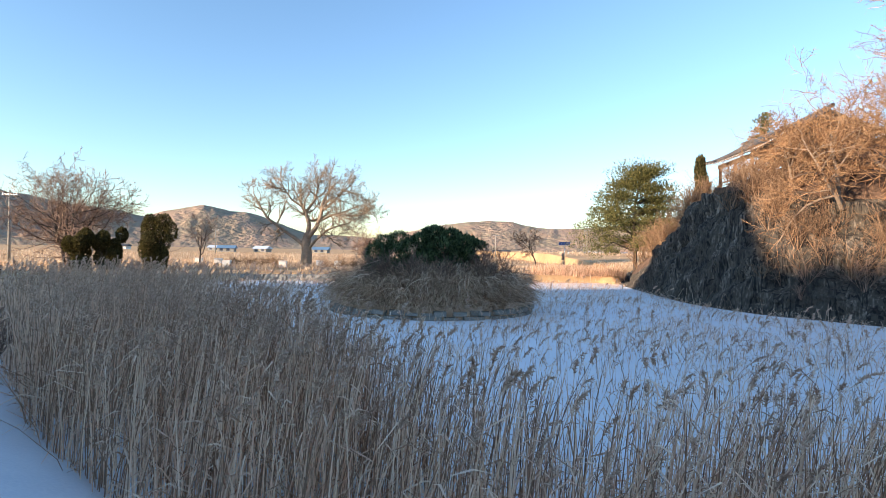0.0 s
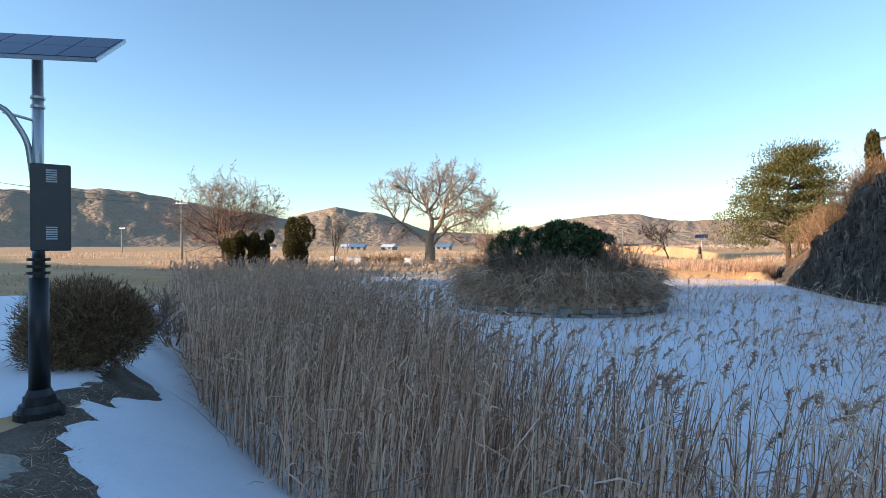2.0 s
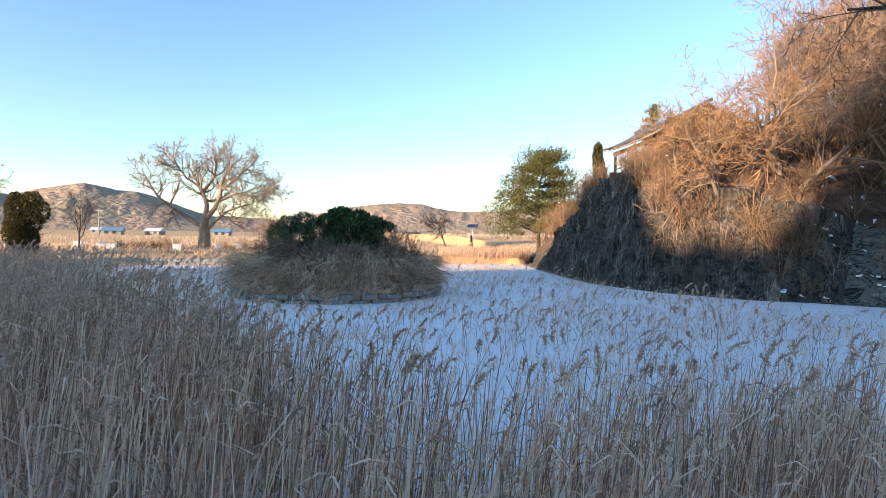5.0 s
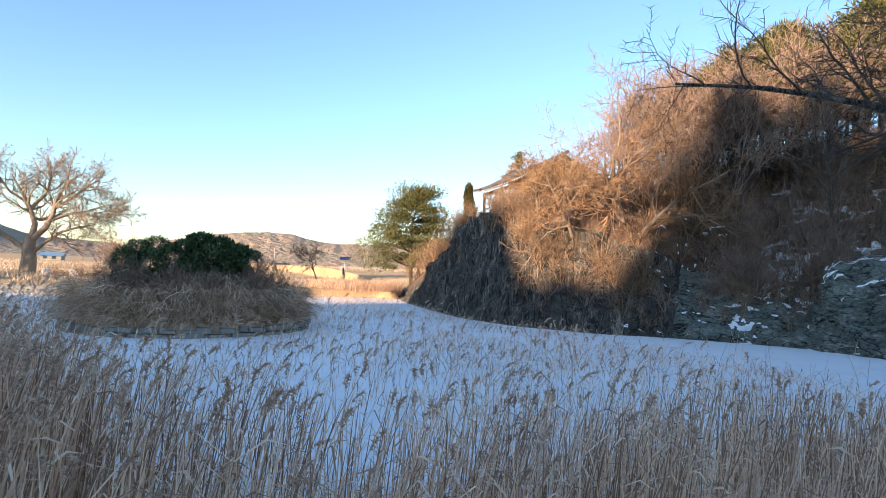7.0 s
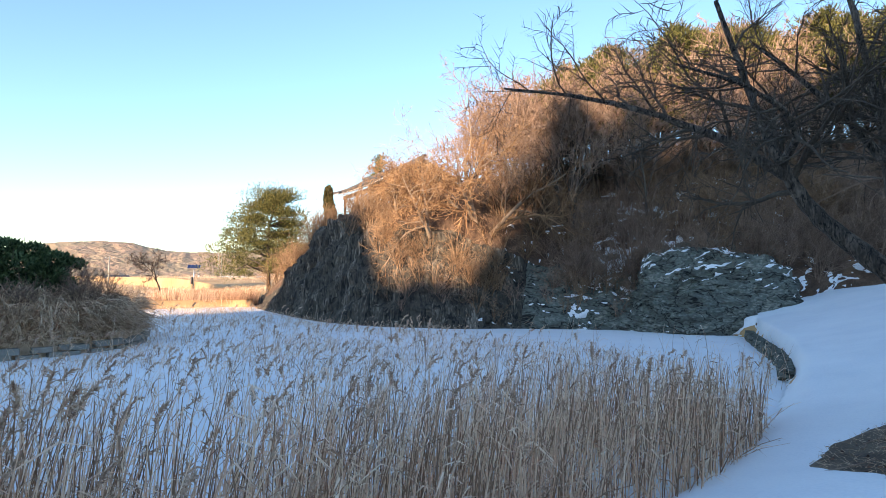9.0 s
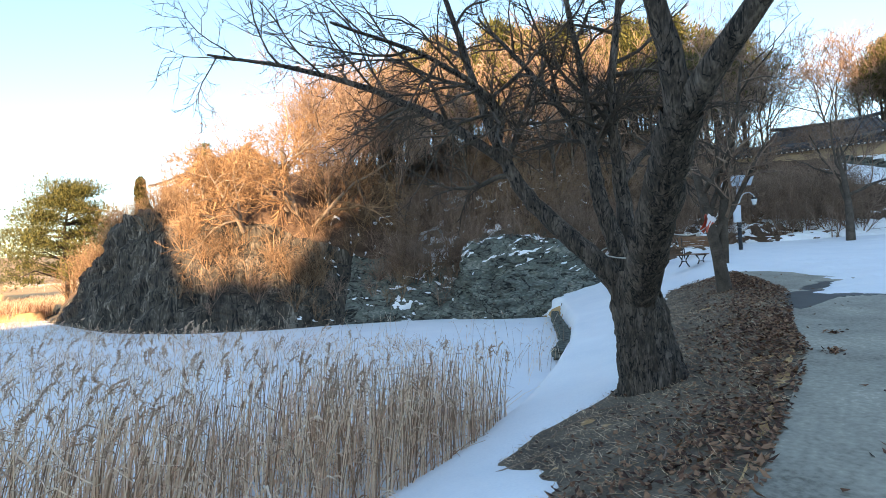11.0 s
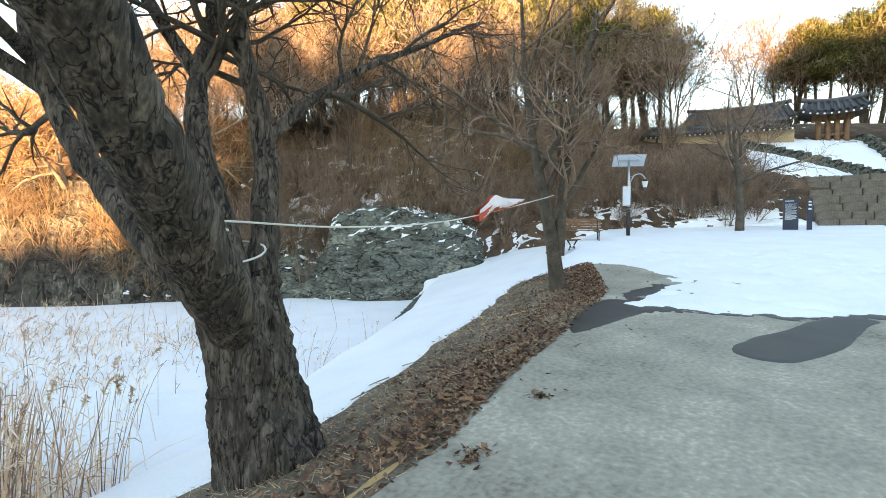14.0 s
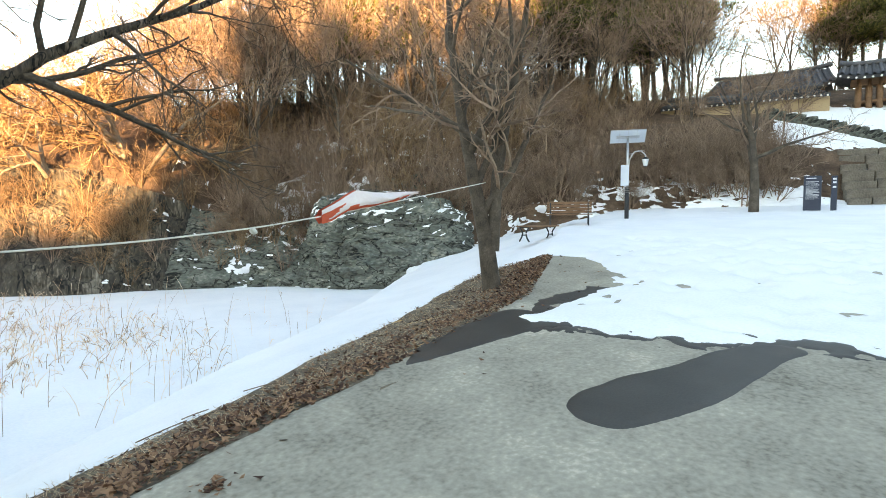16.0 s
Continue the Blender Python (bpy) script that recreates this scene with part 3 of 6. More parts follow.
def spawn(rg, out, pts, rad, L, lev, spec, lo=None):
    if lev + 1 >= len(spec["seg"]):
        return
    k = spec["kids"][lev]
    lo = spec["lo"][lev] if lo is None else lo
    for i in range(k):
        s = lo + (1 - lo) * (i + rg.uniform(0, 1)) / k
        q = s * (len(pts) - 1); a = min(int(q), len(pts) - 2); f = q - a
        p = np.array(pts[a]) * (1 - f) + np.array(pts[a + 1]) * f
        t = unit(np.array(pts[a + 1]) - np.array(pts[a]))
        side = unit(np.cross(t, rg.normal(0, 1, 3)))
        an = radians(rg.uniform(*spec["ang"][lev]))
        d = t * math.cos(an) + side * math.sin(an)
        rr = (rad[a] * (1 - f) + rad[a + 1] * f) * rg.uniform(0.5, 0.75)
        grow(rg, out, p, d, L * spec["ratio"][lev] * rg.uniform(0.7, 1.15) * (1.15 - 0.45 * s), max(rr, spec["min"]), lev + 1, spec)

SPREAD = dict(seg=[6, 6, 5, 4, 3], kids=[7, 6, 6, 5], lo=[0.35, 0.2, 0.2, 0.15], wob=[0.10, 0.16, 0.2, 0.22, 0.2], up=[0.03, 0.06, 0.05, 0.03, 0.02],
              ang=[(30, 60), (30, 60), (30, 65), (30, 65)], ratio=[0.85, 0.62, 0.55, 0.5], min=0.004)
SHRUB = dict(seg=[4, 3, 2], kids=[6, 8], lo=[0.2, 0.15], wob=[0.15, 0.2, 0.2], up=[0.05, 0.04, 0.02], ang=[(20, 55), (25, 60)], ratio=[0.6, 0.5], min=0.005)

def tree_parts(root, out, bark, twig, thick=2, sides=8):
    big = [l for k in range(min(thick, len(out))) for l in out[k]]
    fine = [l for k in range(thick, len(out)) for l in out[k]]
    raw("trunk", *tubes(big, sides), bark, root, True)
    if fine:
        raw("crown", *twigwork([l for k in range(thick, len(out) - 1) for l in out[k]], out[-1]), twig, root, False)

def bare_tree(name, loc, height, seed, label, r=None, spec=SPREAD, bark=None, twig=None, stems=1, lean=(0, 0, 1), category="tree", trunk=0.8, thick=2):
    rg = np.random.RandomState(seed)
    root = empty(name, loc)
    out = [[] for _ in spec["seg"]]
    r = r or height * 0.022
    for i in range(stems):
        a = 2 * math.pi * i / stems + rg.uniform(0, 1)
        d = np.array(lean, float) + (0.28 * np.array([math.cos(a), math.sin(a), 0]) if stems > 1 else 0)
        grow(rg, out, (0.05 * math.cos(a) * (stems > 1), 0.05 * math.sin(a) * (stems > 1), -0.15), d, height * trunk * rg.uniform(0.85, 1.05), r * (1 if stems == 1 else 0.7), 0, spec)
    tree_parts(root, out, bark or M["bark"], twig or M["twig"], thick)
    return tagged(root, label, category)

def shrub(name, loc, height, seed, label, twig, stems=14, spread=0.6, category="shrub"):
    rg = np.random.RandomState(seed)
    root = empty(name, loc)
    out = [[], [], []]
    for i in range(stems):
        a = rg.uniform(0, 2 * math.pi); q = rg.uniform(0.1, 1) * spread
        grow(rg, out, (0.1 * math.cos(a), 0.1 * math.sin(a), -0.1), (q * math.cos(a), q * math.sin(a), 1), height * rg.uniform(0.6, 1.0), height * 0.011 + 0.004, 0, SHRUB)
    raw("crown", *twigwork(out[0] + out[1], out[2]), twig, root)
    return tagged(root, label, category)

def blades(rg, C, A, size, width, fan=1.0):
    """Thin triangles from points C along directions A."""
    n = len(C)
    A = A / (np.linalg.norm(A, axis=1, keepdims=True) + 1e-9)
    S = np.cross(A, rg.normal(0, 1, (n, 3))); S /= np.linalg.norm(S, axis=1, keepdims=True) + 1e-9
    L = size * rg.uniform(0.6, 1.2, (n, 1))
    V = np.stack([C - S * width, C + S * width, C + A * L], 1).reshape(-1, 3)
    return V, np.arange(3 * n).reshape(n, 3)

def ellipsoid(rg, n, c, rad, shell=0.5):
    v = rg.normal(0, 1, (n, 3)); v /= np.linalg.norm(v, axis=1, keepdims=True)
    q = (shell + (1 - shell) * rg.uniform(0, 1, (n, 1)) ** 0.5)
    return np.array(c) + v * q * np.array(rad), v

def pine_tree(name, loc, height, seed, label, crown=0.5, pads=34, needles=420, wide=0.32, bend=0.1, size=0.22, flat=0.42, tiers=0):
    """Red pine: bare crooked trunk, limbs, flat pads of needle tufts."""
    rg = np.random.RandomState(seed)
    root = empty(name, loc)
    n = 9
    pts = [np.array([0, 0, -0.2])]
    d = np.array([rg.normal(0, bend), rg.normal(0, bend), 1.0])
    for i in range(n):
        d = unit(d + np.append(rg.normal(0, bend, 2), 0.1)); pts.append(pts[-1] + d * height * 0.97 / n)
    r0 = height * 0.02
    rad = [r0 * (1 - 0.8 * i / n) for i in range(n + 1)]
    lines = [(np.array(pts), np.array(rad))]
    V, F, base = [], [], 0
    for i in range(pads):
        s = crown + (1 - crown) * (i + rg.uniform(0, 1)) / pads
        if tiers:
            s = crown + (0.97 - crown) * (int(i * tiers / pads) + rg.uniform(0.0, 0.62)) / (tiers - 0.5)
        q = s * n; a = min(int(q), n - 1)
        p = pts[a] + (pts[a + 1] - pts[a]) * (q - a)
        ang = i * 2.4 + rg.uniform(-0.5, 0.5)
        reach = height * wide * (1.12 - ((s - crown) / (1 - crown)) ** 1.5 * 0.9) * rg.uniform(0.55, 1.05)
        e = p + np.array([math.cos(ang) * reach, math.sin(ang) * reach, reach * (rg.uniform(-0.08, 0.2) if tiers else rg.uniform(-0.05, 0.3))])
        mid = (p + e) / 2 + np.array([0, 0, 0.08 * reach]) + rg.normal(0, 0.05 * reach, 3)
        lines.append((np.array([p, (p + mid) / 2 + rg.normal(0, 0.02, 3), mid, (mid + e) / 2, e]), np.linspace(r0 * 0.34, 0.012, 5)))
        pr = height * wide * (rg.uniform(0.22, 0.40) if tiers else rg.uniform(0.30, 0.52))
        for w in (0.62, 1.0):
            c = p + (e - p) * w + np.array([0, 0, 0.05])
            C, nrm_ = ellipsoid(rg, needles // 2, c, (pr * w, pr * w, pr * flat * w), 0.35)
            C = C + rg.normal(0, pr * 0.1, C.shape)
            tv, tf = blades(rg, C, nrm_ * 0.8 + np.array([0, 0, 0.7]) + rg.normal(0, 0.45, C.shape), size, size * 0.13)
            V.append(tv); F.append(tf + base); base += len(tv)
    raw("trunk", *tubes(lines[:1], 9), M["bark"], root, True)
    raw("branchwork", *tubes(lines[1:], 5), M["bark"], root, True)
    raw("foliage", np.concatenate(V), np.concatenate(F), M["pine"], root)
    return tagged(root, label, "pine tree")

def leafy(name, loc, blobs, n, size, mat, seed, label, category="shrub", up=0.2, stem=True, shell=0.55, thin=0.3):
    """Dense evergreen: small leaves over uneven lobes, on a stem."""
    rg = np.random.RandomState(seed)
    root = empty(name, loc)
    V, F, base = [], [], 0
    tot = sum(b[3] * b[4] for b in blobs)
    for bx, by, bz, rx, rz in blobs:
        k = int(n * rx * rz / tot)
        C, nr = ellipsoid(rg, k, (bx, by, bz), (rx, rx, rz), shell)
        C += rg.normal(0, 0.06 * rx, C.shape)
        tv, tf = blades(rg, C, nr + np.array([0, 0, up]) + rg.normal(0, 0.6, C.shape), size, size * thin)
        V.append(tv); F.append(tf + base); base += len(tv)
    raw("foliage", np.concatenate(V), np.concatenate(F), mat, root)
    if stem:
        out = [[], [], []]
        for i, (bx, by, bz, rx, rz) in enumerate(blobs[:6]):
            grow(rg, out, (rg.normal(0, 0.05), rg.normal(0, 0.05), -0.15), (bx, by, bz + 0.1), np.linalg.norm((bx, by, bz)) * 1.05, 0.05, 0, SHRUB)
        raw("stem", *tubes(out[0] + out[1], 5), M["bark"], root)
    return tagged(root, label, category)


# ---- reeds ----
def reed_stalks(rg, B, H, lean, rad=0.0045):
    n = len(B)
    s = np.array([0, 0.4, 0.75, 1.0])
    P = np.zeros((n, 4, 3))
    P[:, :, :2] = B[:, None, :2] + lean[:, None, :] * (s[None, :, None] ** 1.7) * H[:, None, None]
    P[:, :, 2] = B[:, 2:3] + H[:, None] * s * (1 - 0.25 * (lean ** 2).sum(1)[:, None] * s)
    R_ = rad * rg.uniform(0.7, 1.2, (n, 1)) * np.array([1.2, 1.0, 0.8, 0.4])
    return P, R_

def reed_bed(name, B, H, seed, label, leaves=3, plume=0.5, leanscale=0.16, rad=0.0055, pl=1.0, fall=0.12):
    rg = np.random.RandomState(seed)
    n = len(B)
    lean = rg.normal(0, leanscale, (n, 2)) + np.array([0.10, -0.02])
    P, R_ = reed_stalks(rg, B, H, lean, rad)
    V, Fq = tubes(list(zip(P, R_)), 3)
    F3 = np.concatenate([Fq[:, [0, 1, 2]], Fq[:, [0, 2, 3]]])
    VV, FF = [V], [F3]
    base = len(V)
    # flat leaves that arch outwards
    m = n * leaves
    k = rg.randint(0, n, m)
    s = rg.uniform(0.1, 0.95, m)
    p0 = np.stack([np.array([np.interp(si, [0, 0.4, 0.75, 1.0], P[i, :, a]) for si, i in zip(s, k)]) for a in range(3)], 1)
    a = rg.uniform(0, 2 * math.pi, m)
    L = rg.uniform(0.18, 0.5, m) * np.clip(H[k], 0.7, 2) / 1.5
    o = np.stack([np.cos(a), np.sin(a), np.zeros(m)], 1)
    rise = rg.uniform(0.1, 1.0, m)[:, None] * np.array([0, 0, 1.0])
    q1 = p0 + (o * 0.45 + rise * 0.45) * L[:, None]
    q2 = p0 + (o * 0.95 + rise * 0.35 - np.array([0, 0, 0.15])) * L[:, None]
    w = np.stack([-np.sin(a), np.cos(a), rg.normal(0, 0.4, m)], 1) * (0.006 * rg.uniform(0.6, 1.4, (m, 1)))
    LV = np.stack([p0 - w * 0.6, p0 + w * 0.6, q1 - w, q1 + w, q2], 1).reshape(-1, 3)
    i = base + np.arange(m)[:, None] * 5
    LF = np.concatenate([i + np.array([0, 1, 3]), i + np.array([0, 3, 2]), i + np.array([2, 3, 4])])
    VV.append(LV); FF.append(LF)
    ob = tagged(raw(name, np.concatenate(VV), np.concatenate(FF), M["reed"]), label, "reeds", kind="stuff")
    # plumes: feathery drooping tufts at the tips
    t = np.where(rg.uniform(0, 1, n) < plume * np.interp(B[:, 0], [-3, 1, 8, 11], [1.0, fall, fall, 0.1]))[0]
    c = 44
    tip, dirn = P[t, 3], P[t, 3] - P[t, 2]
    dirn /= np.linalg.norm(dirn, axis=1, keepdims=True)
    droop = np.stack([rg.normal(0.4, 0.3, len(t)), rg.normal(-0.05, 0.3, len(t)), np.full(len(t), -0.1)], 1)
    u = np.tile(np.linspace(0, 1, c), (len(t), 1))
    ln = pl * rg.uniform(0.14, 0.28, (len(t), 1, 1))
    C = tip[:, None] + dirn[:, None] * (u[..., None] - 0.15) * ln * (1 - 0.4 * u[..., None]) + droop[:, None] * (u[..., None] ** 2) * ln * 0.4
    A_ = dirn[:, None] * 0.5 + droop[:, None] * u[..., None] * 0.7 + rg.normal(0, 0.5, C.shape)
    pv, pf = blades(rg, C.reshape(-1, 3), A_.reshape(-1, 3), 0.05 * pl, 0.010 * pl)
    tagged(raw("reed_plumes", pv, pf, M["plume"]), "fluffy grey-brown seed plumes above the reeds", "reed plumes", kind="stuff")
    return ob

_rr = np.random.RandomState(11)
def scatter(n, x0, x1, y0, y1, ok):
    p = np.stack([_rr.uniform(x0, x1, n), _rr.uniform(y0, y1, n)], 1)
    return p[ok(p[:, 0], p[:, 1])]

def reed_height(x):
    return np.interp(x, [-12, -6, -3, -1, 1, 3, 8], [1.75, 1.72, 1.64, 1.52, 1.36, 1.28, 1.1])

ISLAND = (-0.6, 21.7)
def off_island(x, y, m=0.0):
    return np.hypot((x - ISLAND[0]) / (4.1 + m), (y - ISLAND[1]) / (3.6 + m)) > 1

BAND = [(9.2, 3.3), (8.6, 4.6), (6.5, 5.5), (4, 5.4), (2, 5.1), (0.6, 5.2), (-0.4, 6.0), (-1.6, 8.2), (-4, 11.5), (-7, 15.5), (-11, 20), (-16, 21), (-16, 17), (-12.2, 14.0), (-8.4, 9.8), (-6.0, 7.3), (-4.6, 5.9), (-3.0, 4.6), (-1.8, 3.8), (0.5, 3.0), (3, 2.65), (5.6, 2.55), (7.4, 2.8)]
def clump(x, y):
    return 0.55 + 0.6 * vnoise(x, y, 51, 3, 0.8)
P_ = scatter(46000, -13, 9.5, 2.4, 21, lambda x, y: inside(x, y, BAND) & (_rr.uniform(0, 1, x.shape) < np.where(y > 9, 0.5, 1.0) * np.clip(clump(x, y) + 0.25, 0.2, 1) ))
H_ = reed_height(P_[:, 0]) * _rr.uniform(0.72, 1.12, len(P_))
B_ = np.column_stack([P_, np.full(len(P_), ICE - 0.02)])
reed_bed("reed_bed", B_, H_, 12, "dense stand of tall dry reeds at the pond's edge", leaves=2, plume=0.42, leanscale=0.10)
# low broken reeds between the stalks
P_ = scatter(17000, -13, 9.5, 2.4, 21, lambda x, y: inside(x, y, BAND))
B_ = np.column_stack([P_, np.full(len(P_), ICE - 0.02)])
reed_bed("broken_reeds", B_, reed_height(P_[:, 0]) * _rr.uniform(0.25, 0.75, len(P_)), 13, "broken and bent dry reeds in the stand", leaves=3, plume=0.0, leanscale=0.45)
# loose reeds standing in the snow on the ice
def open_pond(x, y):
    dn = np.clip(1.15 - (y - 4) / 13.0, 0.10, 1.0) * np.clip(0.6 + 0.9 * vnoise(x, y, 52, 3, 0.45), 0.12, 1)
    dn = np.where(x > 10, dn * np.clip((17 - x) / 9, 0.03, 1), dn)
    dn = np.where((x < -4) & (y < 33), np.maximum(dn, 0.45), dn)
    return inside(x, y, POND) & ~inside(x, y, BAND) & off_island(x, y, 0.2) & (_rr.uniform(0, 1, x.shape) < dn)
P_ = scatter(13000, -16, 19, 3, 33, open_pond)
B_ = np.column_stack([P_, np.full(len(P_), ICE - 0.02)])
reed_bed("loose_reeds", B_, _rr.uniform(0.45, 1.15, len(P_)) * np.where(P_[:, 0] < -4, 1.4, 1.0), 14, "scattered dry reeds standing in the snow on the ice", leaves=2, plume=0.45, leanscale=0.24, rad=0.004, pl=1.25, fall=0.9)
# short stubble on the far ice
P_ = scatter(24000, -15, 15, 7, 41, lambda x, y: inside(x, y, POND) & off_island(x, y, 0.2) & ~inside(x, y, BAND) & (_rr.uniform(0, 1, x.shape) < np.clip(0.5 + 0.9 * vnoise(x, y, 53, 3, 0.5), 0.1, 1)))
B_ = np.column_stack([P_, np.full(len(P_), ICE - 0.02)])
reed_bed("reed_stubble", B_, _rr.uniform(0.12, 0.4, len(P_)), 15, "short brown stubble poking through the snow", leaves=2, plume=0.25, leanscale=0.5, rad=0.006, pl=0.7)

# ---- island ----
def island():
    rg = np.random.RandomState(21)
    cx, cy = ISLAND
    root = empty("island", (cx, cy, ICE))
    a = np.linspace(0, 2 * math.pi, 73)[:-1]
    rings = []
    for w, z in [(1.0, -0.05), (0.99, 0.35), (0.95, 0.5), (0.84, 0.85), (0.68, 1.15), (0.48, 1.4), (0.28, 1.55), (0.08, 1.6)]:
        rx = (4.0 * w) * (1 + 0.05 * vnoise(np.cos(a) * 3, np.sin(a) * 3, 6, 3)); ry = (3.5 * w) * (1 + 0.05 * vnoise(np.cos(a) * 3, np.sin(a) * 3, 7, 3))
        rings.append(np.stack([rx * np.cos(a), ry * np.sin(a), z + 0.08 * vnoise(np.cos(a) * 4 * w, np.sin(a) * 4 * w, 8, 3) * (z > 0)], 1))
    V = np.concatenate(rings); n = len(a)
    i = np.arange(len(rings) * n).reshape(-1, n); j = np.roll(i, -1, 1)
    raw("mound", V, np.stack([i[:-1], j[:-1], j[1:], i[1:]], -1).reshape(-1, 4), M["drygrass"], root, True)
    # stone edging, each stone on its own
    for k in range(46):
        t = -math.pi + k * 2 * math.pi / 46 + rg.normal(0, 0.015)
        for lay in range(2):
            bm = box(bmesh.new(), -rg.uniform(0.2, 0.3), -0.14, 0, rg.uniform(0.2, 0.3), 0.14, rg.uniform(0.10, 0.19), 0.02)
            ob = part("stone", bm, M["stone"], root)
            ob.matrix_basis = pose((3.98 + rg.normal(0, 0.04)) * math.cos(t + lay * 0.06), (3.5 + rg.normal(0, 0.04)) * math.sin(t + lay * 0.06), lay * 0.17 - 0.03, rg.normal(0, 2), rg.normal(0, 2), math.degrees(t) + 90 + rg.normal(0, 5))
    tagged(root, "small round island mound edged with stones", "island", kind="structure")
    # dry grass hanging over the edge
    N = 15000
    t = rg.uniform(0, 2 * math.pi, N); w = rg.uniform(0.15, 1.0, N) ** 0.6
    zz = np.interp(w, [0.1, 0.28, 0.48, 0.68, 0.84, 0.95, 1.0], [1.6, 1.55, 1.4, 1.15, 0.85, 0.5, 0.35])
    P = np.zeros((N, 4, 3)); L = rg.uniform(0.25, 0.62, N)
    o = np.stack([np.cos(t), np.sin(t)], 1) + rg.normal(0, 1.0, (N, 2))
    rim = rg.uniform(0, 1, N) < 0.18
    w = np.where(rim, rg.uniform(0.93, 1.0, N), w)
    tall = np.where(rg.uniform(0, 1, N) < 0.3, 1.6, 0.8)
    for k, (s, up) in enumerate([(0, 0), (0.3, 0.42), (0.65, 0.6), (1.0, 0.45)]):
        P[:, k, 0] = cx + 4.0 * w * np.cos(t) + o[:, 0] * s * L * 0.7
        P[:, k, 1] = cy + 3.5 * w * np.sin(t) + o[:, 1] * s * L * 0.7
        P[:, k, 2] = ICE + zz + up * L * tall - s * L * np.where(rim, 0.9, 0.4 * (w > 0.75))
    S = np.stack([-np.sin(t), np.cos(t), rg.normal(0, 0.5, N)], 1)[:, None] * np.array([0.013, 0.013, 0.010, 0.003])[:, None]
    V = np.stack([P - S, P + S], 2).reshape(-1, 3)
    q = (np.arange(N)[:, None] * 8 + np.array([0, 2, 4])[None]).reshape(-1, 1)
    tagged(raw("island_grass", V, q + np.array([0, 1, 3, 2]), M["drygrass"]), "matted dry grass hanging over the island's edge", "grass", kind="stuff")
island()
IZ = ICE + 1.4
leafy("evergreen_shrub", (-2.1, 20.9, IZ - 0.35), [(0.2, 0, 1.72, 0.5, 0.4), (-0.35, 0, 1.6, 0.45, 0.38), (-0.7, 0.1, 1.2, 0.5, 0.5), (0.6, 0, 1.35, 0.5, 0.5), (0, -0.2, 1.15, 0.7, 0.5), (-0.4, -0.2, 0.7, 0.7, 0.4), (0.5, -0.2, 0.7, 0.6, 0.4)], 12000, 0.085, M["evergreen"], 31, "dark green evergreen shrub on the island", up=0.3)
pn = leafy("low_pine", (-0.15, 21.2, IZ - 0.35), [(-0.35, 0, 2.05, 0.5, 0.28), (0.25, 0.1, 1.98, 0.5, 0.26), (-0.85, 0, 1.75, 0.45, 0.3), (0.8, 0, 1.72, 0.55, 0.28), (1.35, 0.1, 1.62, 0.4, 0.16), (0, -0.1, 1.5, 0.8, 0.4), (0.7, -0.2, 1.25, 0.6, 0.3), (1.1, -0.1, 1.0, 0.4, 0.22), (-0.6, -0.3, 1.05, 0.6, 0.35), (0.2, -0.3, 0.8, 0.7, 0.35)], 13000, 0.13, M["evergreen"], 32, "low dark green spreading pine on the island", "pine", up=0.9)
for k, (x, y, h) in enumerate([(-3.0, 20.4, 1.2), (-2.4, 19.7, 1.1), (-1.2, 19.5, 1.0), (0.2, 19.6, 1.0), (1.4, 20.3, 1.35), (2.0, 21.0, 1.3), (2.6, 21.4, 1.0), (1.0, 21.8, 1.5)]):
    shrub("brushwood", (x, y, ICE + 1.25 - 0.16 * abs(x + 0.6)), h * 1.25, 40 + k, "tangled leafless grey-brown brush on the island", M["twig"], 18, 0.8)


